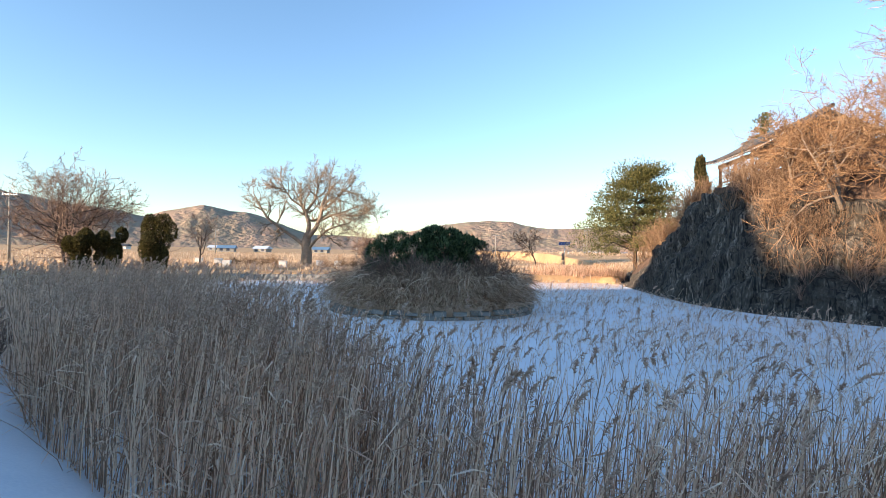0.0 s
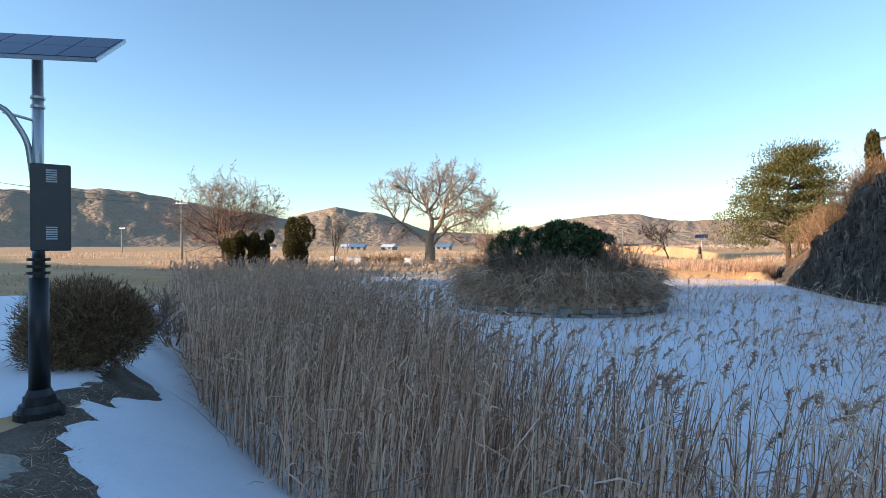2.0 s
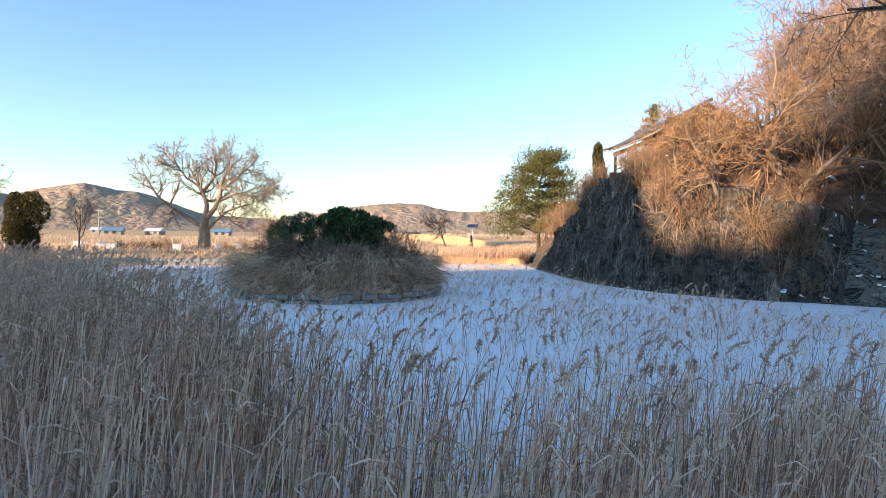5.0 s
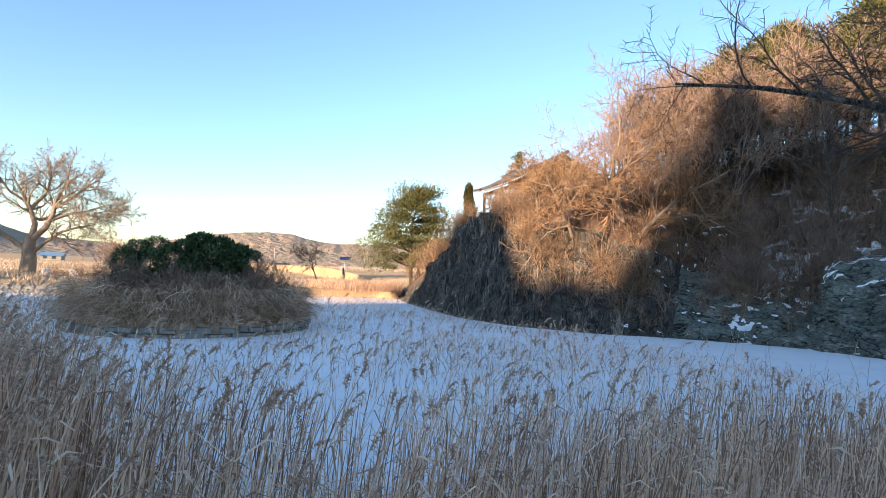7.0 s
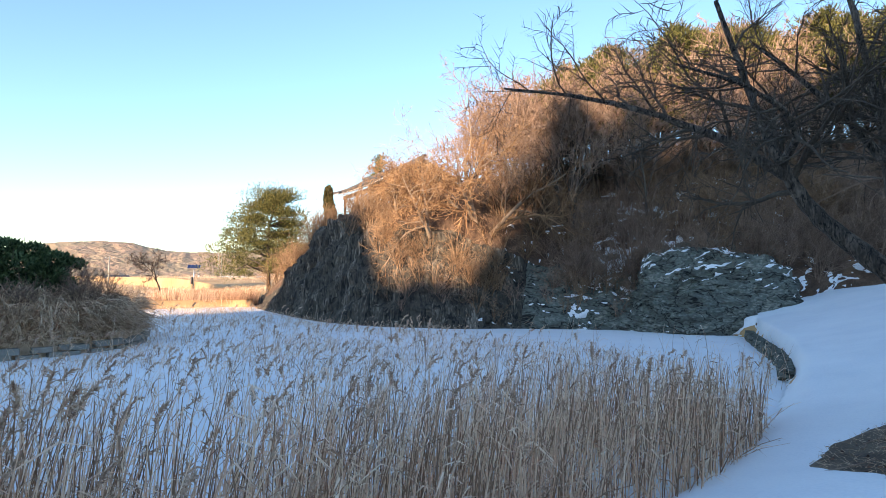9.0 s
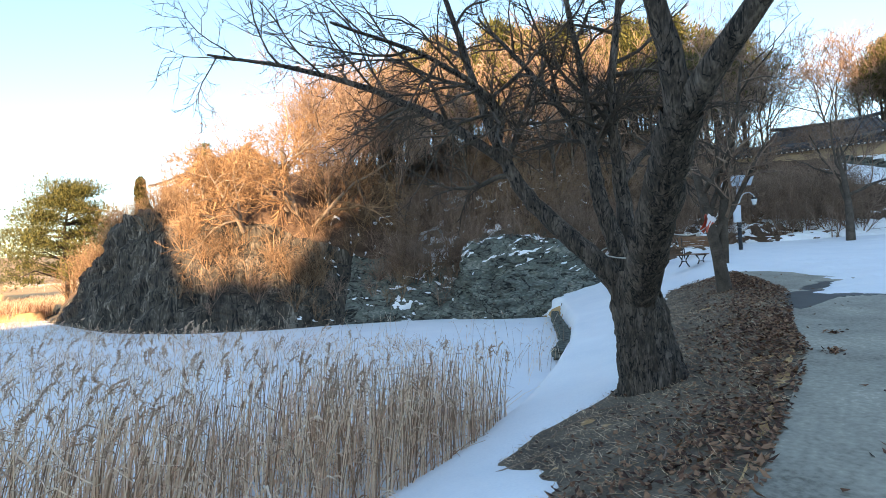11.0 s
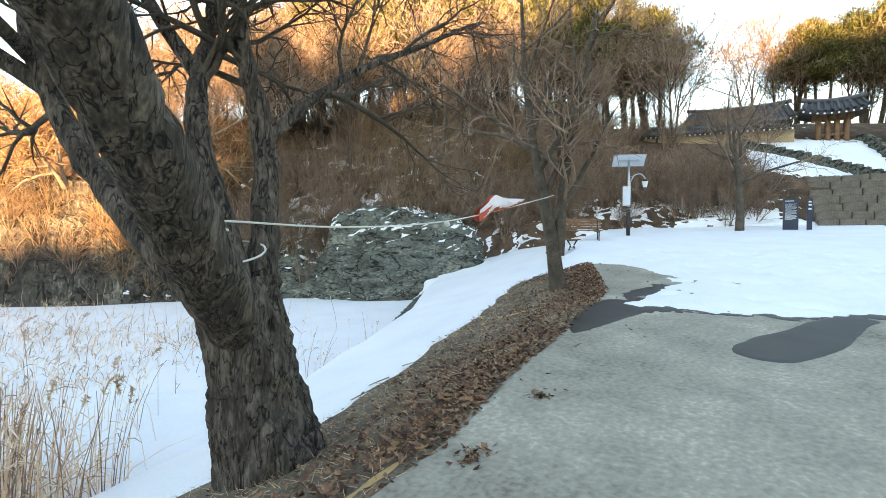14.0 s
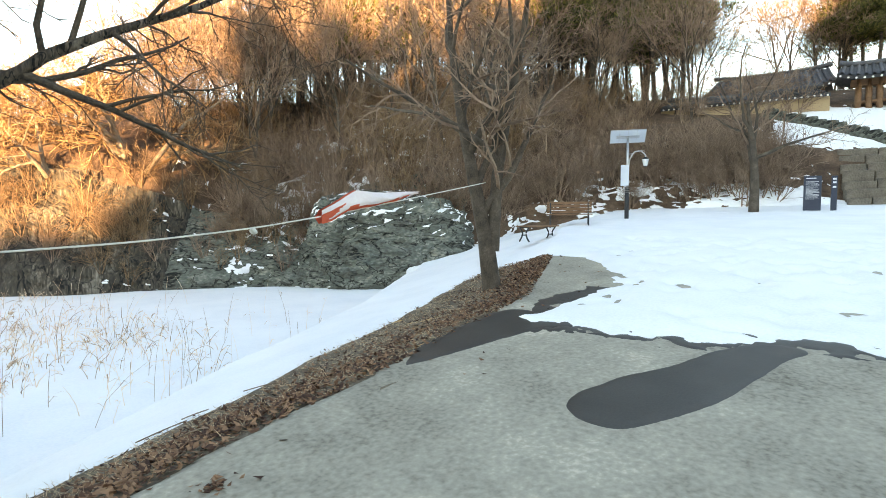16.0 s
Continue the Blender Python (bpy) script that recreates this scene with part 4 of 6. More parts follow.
# ---- trees round the pond ----
def old_tree():
    """The great bare tree: thick leaning trunk with a few heavy limbs."""
    rg = np.random.RandomState(3)
    root = empty("old_tree", (-14.75, 55.06, -1.05))
    spec = dict(seg=[6, 6, 6, 5, 4], kids=[0, 12, 11, 9], lo=[0.4, 0.25, 0.2, 0.2], wob=[0.1, 0.16, 0.2, 0.22, 0.2], up=[0.03, 0.04, 0.05, 0.03, 0.02],
                ang=[(30, 60), (35, 70), (30, 65), (30, 65)], ratio=[0.9, 0.6, 0.62, 0.58], min=0.014)
    out = [[] for _ in range(5)]
    tr = [(0, 0, -0.3), (0.0, 0, 0.9), (0.05, 0, 2.0), (-0.05, 0, 3.0), (0.1, 0, 4.0)]
    out[0].append((np.array(tr), np.array([0.85, 0.62, 0.56, 0.5, 0.38])))
    for pts, r in [([(0, 0, 2.6), (-1.4, 0.3, 3.6), (-2.9, 0.2, 4.6), (-4.2, 0, 5.6), (-4.9, -0.2, 6.8), (-5.6, -0.3, 8.2)], 0.30),
                   ([(0.1, 0, 3.8), (0.2, 0.2, 5.0), (-0.3, 0.3, 6.4), (-0.9, 0.2, 7.6), (-1.6, 0, 9.0)], 0.36),
                   ([(0.1, 0, 3.6), (1.0, -0.3, 4.6), (1.5, -0.2, 5.8), (1.6, 0, 7.2), (2.2, 0.2, 8.6), (2.4, 0.2, 10.2)], 0.36),
                   ([(1.4, -0.2, 5.4), (2.6, 0, 6.0), (3.9, 0.3, 6.4), (5.2, 0.2, 7.0)], 0.2),
                   ([(0, 0, 2.2), (1.1, -0.4, 3.4), (2.3, -0.7, 4.4), (3.6, -0.8, 4.9), (4.8, -1, 5.2)], 0.22),
                   ([(-0.3, 0.3, 6.2), (0.6, 0.8, 7.6), (0.9, 1.0, 9.0), (0.7, 1.1, 10.4)], 0.2),
                   ([(1.6, -0.1, 6.4), (2.8, 0.2, 7.6), (3.8, 0.1, 8.6), (4.6, 0, 9.2)], 0.16),
                   ([(-0.5, 0.3, 6.8), (-1.8, 0.5, 7.6), (-2.6, 0.3, 8.8), (-3.0, 0.2, 9.8)], 0.15),
                   ([(3.0, 0.1, 6.1), (4.2, -0.2, 6.0), (5.6, 0.1, 6.0), (6.6, 0.2, 6.6)], 0.12)]:
        rad = np.linspace(r * 0.8, 0.05, len(pts))
        out[1].append((np.array(pts, float), rad))
        spawn(rg, out, pts, rad, 4.6, 1, spec, 0.3)
    tree_parts(root, out, M["sunlitbark"], M["sunlitbark"], 3, 7)
    return tagged(root, "great old bare tree with a thick trunk beside the field", "tree")
old_tree()
bare_tree("field_tree", (-32.9, 45.3, -0.7), 8.8, 61, "leafless spreading tree at the field's edge", r=0.24, trunk=0.74, stems=4, spec=dict(SPREAD, kids=[9, 8, 6, 4], lo=[0.18, 0.2, 0.2, 0.15], up=[0.02, 0.04, 0.04, 0.03, 0.02], ang=[(40, 80), (30, 60), (30, 65), (30, 65)], ratio=[0.85, 0.62, 0.58, 0.55], min=0.014))
bare_tree("young_tree", (-23.5, 49.7, -0.9), 5.0, 62, "slim leafless young tree beside the field", r=0.10, spec=dict(SPREAD, min=0.011, kids=[8, 6, 5, 4]))
bare_tree("shore_tree", (-6.2, 44.6, -0.6), 4.6, 63, "small leafless tree with a wide crown on the far shore", r=0.1, stems=3, trunk=0.62, spec=dict(SPREAD, min=0.009, kids=[8, 7, 5, 4], ratio=[0.75, 0.62, 0.58, 0.55], lo=[0.15, 0.2, 0.2, 0.15]))
bare_tree("young_tree", (11.9, 69, -0.9), 5.2, 64, "slim leafless young tree beside the field", r=0.11, spec=dict(SPREAD, min=0.022))
bare_tree("young_tree", (4.0, 80, -0.9), 5.0, 65, "slim leafless young tree beside the field", r=0.11, spec=dict(SPREAD, min=0.022))
def topiary(loc, w, h, seed, label, lobes=22):
    rg = np.random.RandomState(seed)
    bl = []
    for i in range(lobes):
        s = rg.uniform(0, 1); a = rg.uniform(0, 6.28); q = w * (0.25 + 0.75 * math.sin(min(s * 1.25, 1) * math.pi * 0.62)) * rg.uniform(0.3, 0.85)
        bl.append((q * math.cos(a), q * math.sin(a), h * (0.14 + 0.78 * s), w * 0.34, h * 0.17))
    return leafy("clipped_yew", loc, bl, 15000, 0.16, M["yew"], seed, label, "conifer", up=1.0, shell=0.7)
topiary((-22.4, 40.3, -0.75), 1.45, 4.7, 71, "tall clipped egg-shaped conifer with yellowish tips")
for x, y, w, h, sd in [(-27.1, 38.6, 1.05, 3.4, 72), (-25.6, 39.5, 1.1, 3.4, 73)]:
    topiary((x, y, -0.7), w, h, sd, "dark conical clipped conifer in shade", 16)
pine_tree("red_pine", (16.3, 45.4, -0.4), 9.7, 81, "large spreading red pine behind the cliff", crown=0.24, pads=66, needles=600, wide=0.5, bend=0.09, size=0.24, flat=0.36, tiers=7)
pine_tree("young_pine", (25.9, 43.3, 6.0), 7.4, 84, "thin young conifer behind the pavilion", crown=0.3, pads=30, needles=160, wide=0.16, bend=0.02, size=0.22, flat=0.4)

# cypress beside the pavilion
leafy("cypress", (19.75, 41.0, 5.0), [(0.12 * math.sin(k), 0.12 * math.cos(k), 0.6 + 0.5 * k, 0.62 - 0.05 * k, 0.6) for k in range(7)], 5000, 0.2, M["yew"], 82, "narrow pointed conifer beside the pavilion", "conifer", up=1.2)

# ---- the tree by the path ----
def path_tree():
    rg = np.random.RandomState(17)
    root = empty("path_tree", (9.03, 1.195, 0.0))
    o = np.array([8.93, 1.12, 0.0])
    spec = dict(seg=[6, 6, 6, 5, 4], kids=[0, 12, 9, 9], lo=[0.4, 0.3, 0.25, 0.15], wob=[0.1, 0.14, 0.18, 0.2, 0.2], up=[0.03, 0.0, 0.0, 0.0, 0.0],
                ang=[(30, 60), (30, 65), (30, 60), (30, 60)], ratio=[0.9, 0.62, 0.5, 0.5], min=0.0035)
    out = [[] for _ in range(5)]
    def line(pts, r0, r1, wob=0.02):
        P = np.array(pts, float)
        t = np.linspace(0, len(P) - 1, 3 * len(P)); i = np.arange(len(P))
        Q = np.stack([np.interp(t, i, P[:, a]) for a in range(3)], 1)
        Q[1:-1] = (Q[:-2] + 2 * Q[1:-1] + Q[2:]) / 4
        Q[2:] += rg.normal(0, wob * 0.5, Q[2:].shape)
        return Q - o, np.linspace(r0, r1, len(Q))
    limbs = [([(8.74, 1.16, 0.95), (8.42, 0.96, 1.3), (8.17, 0.81, 1.56), (7.95, 0.67, 1.82), (7.75, 0.55, 2.05), (7.57, 0.43, 2.26), (7.38, 0.33, 2.46), (7.18, 0.2, 2.7)], 0.22, 0.185),
             ([(7.2, 0.22, 2.66), (7.0, 0.2, 3.1), (6.75, 0.3, 3.7), (6.6, 0.5, 4.6), (6.4, 0.7, 5.6)], 0.13, 0.03),
             ([(7.22, 0.24, 2.62), (7.0, -0.15, 3.0), (6.9, -0.6, 3.5), (6.8, -1.1, 4.3), (6.9, -1.6, 5.2)], 0.14, 0.03),
             ([(8.76, 1.3, 0.95), (8.62, 1.42, 1.24), (8.45, 1.6, 1.46), (8.35, 1.93, 1.8), (8.25, 2.22, 2.15), (8.16, 2.42, 2.45), (8.1, 2.54, 2.75), (8.02, 2.62, 3.02), (8.06, 2.82, 3.45), (8.0, 3.05, 4.3), (7.8, 3.3, 5.4)], 0.15, 0.03),
             ([(8.0, 2.58, 2.96), (7.6, 2.25, 3.14), (7.0, 2.2, 3.35), (6.2, 2.3, 3.5), (5.3, 2.6, 3.6)], 0.055, 0.012),
             ([(8.12, 2.5, 2.7), (7.6, 3.0, 3.2), (7.1, 3.8, 3.7), (6.5, 4.7, 4.1), (5.8, 5.6, 4.3)], 0.07, 0.015),
             ([(8.86, 1.3, 1.1), (8.82, 1.4, 1.6), (8.76, 1.5, 1.95), (8.72, 1.58, 2.25), (8.69, 1.58, 2.47), (8.73, 1.62, 2.7), (8.77, 1.65, 2.92), (8.88, 1.69, 3.18), (8.98, 1.75, 3.5), (9.0, 1.9, 4.5), (8.9, 2.1, 5.8)], 0.125, 0.03),
             ([(9.0, 1.25, 1.05), (9.1, 1.32, 1.5), (9.19, 1.4, 2.0), (9.22, 1.45, 2.34), (9.16, 1.45, 2.62), (9.08, 1.44, 2.88), (8.95, 1.42, 3.25), (8.9, 1.4, 3.8), (9.1, 1.3, 4.8), (9.2, 1.2, 6.0)], 0.13, 0.03),
             ([(9.2, 1.44, 2.4), (9.5, 1.3, 2.75), (10.0, 1.12, 3.15), (10.7, 0.9, 3.55), (11.5, 0.6, 4.0)], 0.06, 0.015),
             ([(8.75, 1.63, 2.85), (8.5, 2.0, 3.5), (8.5, 2.6, 4.3), (8.6, 3.2, 5.0)], 0.06, 0.015)]
    tr = line([(9.02, 1.06, -0.45), (8.98, 1.08, -0.1), (8.93, 1.13, 0.3), (8.87, 1.17, 0.65), (8.82, 1.2, 0.95), (8.8, 1.24, 1.28)], 0.33, 0.29, 0.01)
    rad = tr[1] + np.linspace(1, 0, len(tr[1])) ** 3 * 0.16
    fine_t = np.linspace(0, len(rad) - 1, 70)
    tr = (np.stack([np.interp(fine_t, np.arange(len(rad)), tr[0][:, a]) for a in range(3)], 1), None)
    rad = np.interp(fine_t, np.arange(len(rad)), rad)
    V, F = tubes([(tr[0], rad)], 72)
    V = V + 0.065 * np.stack([vnoise(V[:, 0] * 7 + V[:, 1] * 5, V[:, 1] * 7 + V[:, 2] * 1.6, 5 + k, 4, 2.2) for k in range(3)], 1) * np.array([1, 1, 0.2])
    raw("trunk", V, F, M["furrow"], root, True)
    for pts, r0, r1 in limbs:
        q, r = line(pts, r0, r1, 0.015)
        V, F = tubes([(q, r)], 18)
        V = V + (0.012 + 0.06 * (r0 > 0.2)) * 0.5 * np.stack([vnoise(V[:, 0] * 6 + V[:, 1] * 5, V[:, 1] * 6 + V[:, 2] * 2, 15 + k, 3, 2.0) for k in range(3)], 1)
        raw("limb", V, F, M["furrow"], root, True)
        L = np.linalg.norm(np.diff(q, axis=0), axis=1).sum()
        if r0 < 0.2:
            spawn(rg, out, list(q), list(np.minimum(r, 0.055)), min(L * 0.85, 2.6), 1, spec, 0.5 if r0 > 0.1 else 0.25)
    raw("crown", *twigwork(out[2] + out[3], out[4], 4), M["bark"], root, True)
    return tagged(root, "old dark-barked cherry tree leaning over the pond's bank", "tree")
path_tree()

def square_tree():
    rg = np.random.RandomState(23)
    root = empty("square_tree", (16.6, 1.58, 0.75))
    spec = dict(SPREAD, kids=[9, 7, 6, 5], lo=[0.25, 0.2, 0.2, 0.15], ratio=[0.6, 0.6, 0.55, 0.5], up=[0.02, 0.03, 0.02, 0.0, 0.0], ang=[(30, 65), (30, 60), (30, 60), (30, 60)])
    out = [[] for _ in range(5)]
    for pts, r in [([(0, 0, -0.2), (-0.05, 0.1, 0.7), (-0.15, 0.25, 1.6), (-0.28, 0.45, 2.8), (-0.4, 0.6, 4.2), (-0.45, 0.65, 5.6)], 0.17), ([(0.02, 0, 0.5), (0.08, -0.05, 1.8), (0.15, -0.2, 2.8), (0.28, -0.45, 4.2), (0.3, -0.6, 5.4)], 0.12)]:
        rad = np.linspace(r, 0.03, len(pts))
        out[0].append((np.array(pts, float), rad)); spawn(rg, out, pts, rad, 4.8, 0, spec)
    tree_parts(root, out, M["bark"], M["twig"], 2, 10)
    return tagged(root, "leafless two-stemmed tree at the edge of the square", "tree")
square_tree()
bare_tree("slope_tree", (31.0, -0.95, 1.7), 6.4, 91, "leafless tree standing beside the sign board", r=0.19, trunk=0.75)

# ---- the wooded hill ----
def place(src, u, t, s, rz, sink=0.1, group=""):
    p = on_hill(u, t)
    c = copy_thing(src, pose(p.x, p.y, p.z - sink, 0, 0, rz))
    c.scale = (s, s, s)
    if group:
        tagged(c, group=group)
    return c

HR = np.random.RandomState(77)
pines = [pine_tree("hill_pine", (0, 0, -60), 9.0, 300 + k, "tall bare-trunked red pine on the wooded hill", crown=0.5, pads=20, needles=320, wide=0.27, bend=0.05, size=0.33) for k in range(3)]
trees = [bare_tree("hill_tree", (0, 0, -60), 7.0, 310 + k, "leafless grey-brown tree on the wooded hill", r=0.10, spec=dict(SPREAD, seg=[5, 4, 3, 2, 2], kids=[8, 6, 5, 4], up=[0.05, 0.1, 0.08, 0.05, 0.02], ang=[(20, 50), (25, 50), (25, 55), (25, 55)], min=0.014)) for k in range(3)]
bushes = [shrub("hill_brush", (0, 0, -60), 1.8, 320 + k, "tangled rusty brown leafless brush on the slope", M["brush"] if k < 3 else M["twig"], 9, 0.8) for k in range(5)]
for k in range(80):
    u = HR.uniform(30, 50)
    place(pines[k % 3], u, HR.uniform(0.62, 0.95), HR.uniform(0.7, 1.12) * np.interp(u, [46, 50], [1.0, 0.65]), HR.uniform(0, 360), 0.2, "pines on the hill")
for k in range(44):
    u, t = (HR.uniform(25.5, 33), HR.uniform(0.74, 0.96)) if k < 16 else (HR.uniform(6, 21), HR.uniform(0.93, 0.97))
    p = on_hill(u, t)
    if math.hypot(p.x - 46.5, p.y - 0.2) > 4.6:
        place(pines[k % 3], u, t, HR.uniform(0.7, 1.0), HR.uniform(0, 360), 0.2, "pines on the hill")
for k in range(44):
    u, t = (HR.uniform(24.5, 33), HR.uniform(0.5, 0.95)) if k < 20 else (HR.uniform(4, 21), HR.uniform(0.92, 0.97))
    p = on_hill(u, t)
    if math.hypot(p.x - 46.5, p.y - 0.2) > 4.4 and p.x > 37:
        place(trees[k % 3], u, t, HR.uniform(0.6, 1.0), HR.uniform(0, 360), 0.2, "bare trees on the hill")
for k in range(110):
    u = HR.uniform(29, 52) if k > 10 else HR.uniform(14, 29)
    place(trees[k % 3], u, HR.uniform(0.50 if u > 29 else 0.93, 0.95 if u < 50 else 0.62), HR.uniform(0.6, 1.1) * np.interp(u, [46, 52], [1.0, 0.5]), HR.uniform(0, 360), 0.2, "bare trees on the hill")
for k in range(150):
    u = HR.uniform(34, 51) if k < 120 else HR.uniform(58, 74)
    t = HR.uniform(0.46, 0.78) if u < 58 else HR.uniform(0.50, 0.62)
    place(bushes[k % 3 if u > 46 or HR.uniform() < 0.4 else 3 + k % 2], u, t, HR.uniform(0.6, 1.35), HR.uniform(0, 360), 0.1, "brush on the hill")
def thicket(name, kinds, mat, n, u0, u1, t0, t1, label):
    """Uncountable brush joined into one mesh."""
    VV, FF, base = [], [], 0
    src = []
    for b in kinds:
        me = b.children[0].data
        v = np.empty(len(me.vertices) * 3, np.float32); me.vertices.foreach_get("co", v)
        f = np.empty(len(me.loops), np.int32); me.loops.foreach_get("vertex_index", f)
        src.append((v.reshape(-1, 3), f.reshape(-1, 3)))
    for k in range(n):
        v, f = src[k % len(src)]
        p = np.array(on_hill(HR.uniform(u0, u1), HR.uniform(t0, t1))); a = HR.uniform(0, 6.28); s = HR.uniform(0.6, 1.35)
        c, d = math.cos(a), math.sin(a)
        VV.append((v @ np.array([[c, d, 0], [-d, c, 0], [0, 0, 1]])) * s + p - np.array([0, 0, 0.1])); FF.append(f + base); base += len(v)
    return tagged(raw(name, np.concatenate(VV), np.concatenate(FF), mat), label, "brush", kind="stuff")
thicket("brush_thicket", bushes[3:], M["twig"], 150, 30, 46, 0.36, 0.80, "dense grey-brown leafless thicket on the shaded slope")
thicket("rusty_thicket", bushes[:3], M["brush"], 70, 28, 47, 0.42, 0.8, "rusty brown undergrowth on the slope")
for k in range(30):
    u = HR.uniform(43, 56)
    place(bushes[k % 5], u, HR.uniform(0.08, 0.42), HR.uniform(0.4, 0.8), HR.uniform(0, 360), 0.05, "brush on the hill")
thicket("shaded_thicket", bushes[:3], M["twig"], 110, 22, 34, 0.22, 0.78, "leafless undergrowth on the shaded slope")
thicket("ledge_thicket", bushes[3:], M["twig"], 42, 36, 48.5, 0.30, 0.5, "grey leafless brush growing over the rock outcrop")
thicket("foot_thicket", bushes[3:], M["twig"], 70, 23.5, 35, 0.12, 0.5, "dark leafless brush at the foot of the shaded slope")
for k in range(22):
    u = HR.uniform(53.5, 64)
    place(bushes[k % 3], u, HR.uniform(0.47, 0.62), HR.uniform(0.6, 0.9) * np.interp(u, [55, 60], [1.7, 1.0]), HR.uniform(0, 360), 0.05, "brush on the hill")
for k in range(28):
    u = HR.uniform(49.5, 59)
    place(bushes[k % 3], u, HR.uniform(0.2 if u < 55 else 0.38, 0.47), HR.uniform(0.6, 1.05), HR.uniform(0, 360), 0.05, "brush on the hill")
for k in range(24):
    u = HR.uniform(45, 53.4)
    place(trees[k % 3], u, HR.uniform(0.58, 0.70), HR.uniform(0.75, 1.0) * np.interp(u, [49, 53.4], [1.0, 0.68]), HR.uniform(0, 360), 0.2, "bare trees on the hill")
for src in pines + trees + bushes:
    for o in [src] + list(src.children_recursive):
        bpy.data.objects.remove(o)
# the rust-coloured tree that leans out from the cliff
bare_tree("cliff_tree", (19.1, 20.5, 1.6), 9.2, 95, "rust-brown leafless tree leaning out from the cliff", r=0.27, bark=M["sunlitbark"], twig=M["rusttwig"], lean=(-0.42, 0.05, 1), trunk=0.78, spec=dict(SPREAD, kids=[13, 8, 8, 8], lo=[0.24, 0.15, 0.15, 0.1], wob=[0.14, 0.18, 0.2, 0.22, 0.2], ratio=[0.8, 0.62, 0.55, 0.5], up=[0.02, 0.0, 0.0, 0.0, 0.0], ang=[(45, 80), (30, 60), (30, 65), (30, 65)], min=0.007))

for k, (u, t, h) in enumerate([(53.4, 0.46, 5.3), (55.4, 0.5, 3.2)]):
    q = on_hill(u, t)
    bare_tree("cliff_tree", (q.x, q.y, q.z - 0.2), h, 196 + k, "small rust-brown leafless tree rooted at the cliff's top", r=0.13, bark=M["sunlitbark"], twig=M["rusttwig"], lean=(-0.22, -0.1, 1), trunk=0.75, stems=2, spec=dict(SPREAD, kids=[9, 7, 6, 6], lo=[0.2, 0.15, 0.15, 0.1], ratio=[0.75, 0.62, 0.55, 0.5], up=[0.02, 0.0, 0.0, 0.0, 0.0], ang=[(40, 75), (30, 60), (30, 65), (30, 65)], min=0.008))

# ---- boulder at the pond's corner ----
def boulder():
    n, m = 260, 150
    a, b = np.meshgrid(np.linspace(0, 2 * math.pi, n), np.linspace(-0.9, math.pi / 2, m))
    e = lambda v, p: np.sign(v) * np.abs(v) ** p
    P = np.stack([e(np.cos(b), 0.55) * e(np.cos(a), 0.6) * 2.0, e(np.cos(b), 0.55) * e(np.sin(a), 0.6) * 3.5, e(np.sin(b), 0.75) * 3.0], -1)
    N = P / np.array([2.0, 3.5, 3.0]) ** 2; N /= np.linalg.norm(N, axis=-1, keepdims=True)
    q = vnoise(P[..., 1] * 0.7 + P[..., 0] * 0.5, P[..., 2] * 1.1 + 0.25 * P[..., 1], 91, 3, 0.8) * 4
    q = (np.floor(q) + smooth01((q - np.floor(q)) * 3.5)) / 4
    dsp = 0.5 * q + 0.30 * vnoise(P[..., 1] + P[..., 0], P[..., 2] * 1.6, 92, 4, 0.9) + 0.15 * vnoise(P[..., 1] + P[..., 0] * 1.3, P[..., 2] * 2, 93, 4, 3.2)
    S = P + N * dsp[..., None]
    root = empty("boulder", (25.0, 11.7, -0.35), 45)
    F = grid_faces(n, m)
    raw("rock_body", S.reshape(-1, 3), F, M["rock"], root)
    f = 0.45 * vnoise(P[..., 0] + P[..., 2], P[..., 1], 94, 4, 1.3) + 1.0 * vnoise(P[..., 0] * 1.3, P[..., 1] * 0.7 + P[..., 2] * 1.6, 96, 4, 5.5) + 0.35 * (np.clip(N[..., 2], 0, 0.8) - 0.5) - 0.42
    k = f > -0.05
    W = S + N * np.where(f > 0, 0.02, 0.3 * f)[..., None]
    tagged(raw("snow_cap", *compact(W.reshape(-1, 3), F.reshape(m - 1, n - 1, 4)[(k[:-1, :-1] | k[1:, 1:])]), M["snow"], root, True), kind="stuff")
    return tagged(root, "cracked grey-green boulder with snow on its ledges", "rock")
boulder()


# ---- lamps ----
def arc(pts, r, n=8, sides=8):
    P = np.array(pts, float)
    t = np.linspace(0, 1, n * (len(P) - 1)); i = np.linspace(0, 1, len(P))
    Q = np.stack([np.interp(t, i, P[:, a]) for a in range(3)], 1)
    for _ in range(4):
        Q[1:-1] = (Q[:-2] + 2 * Q[1:-1] + Q[2:]) / 4
    return tubes([(Q, np.full(len(Q), r))], sides)

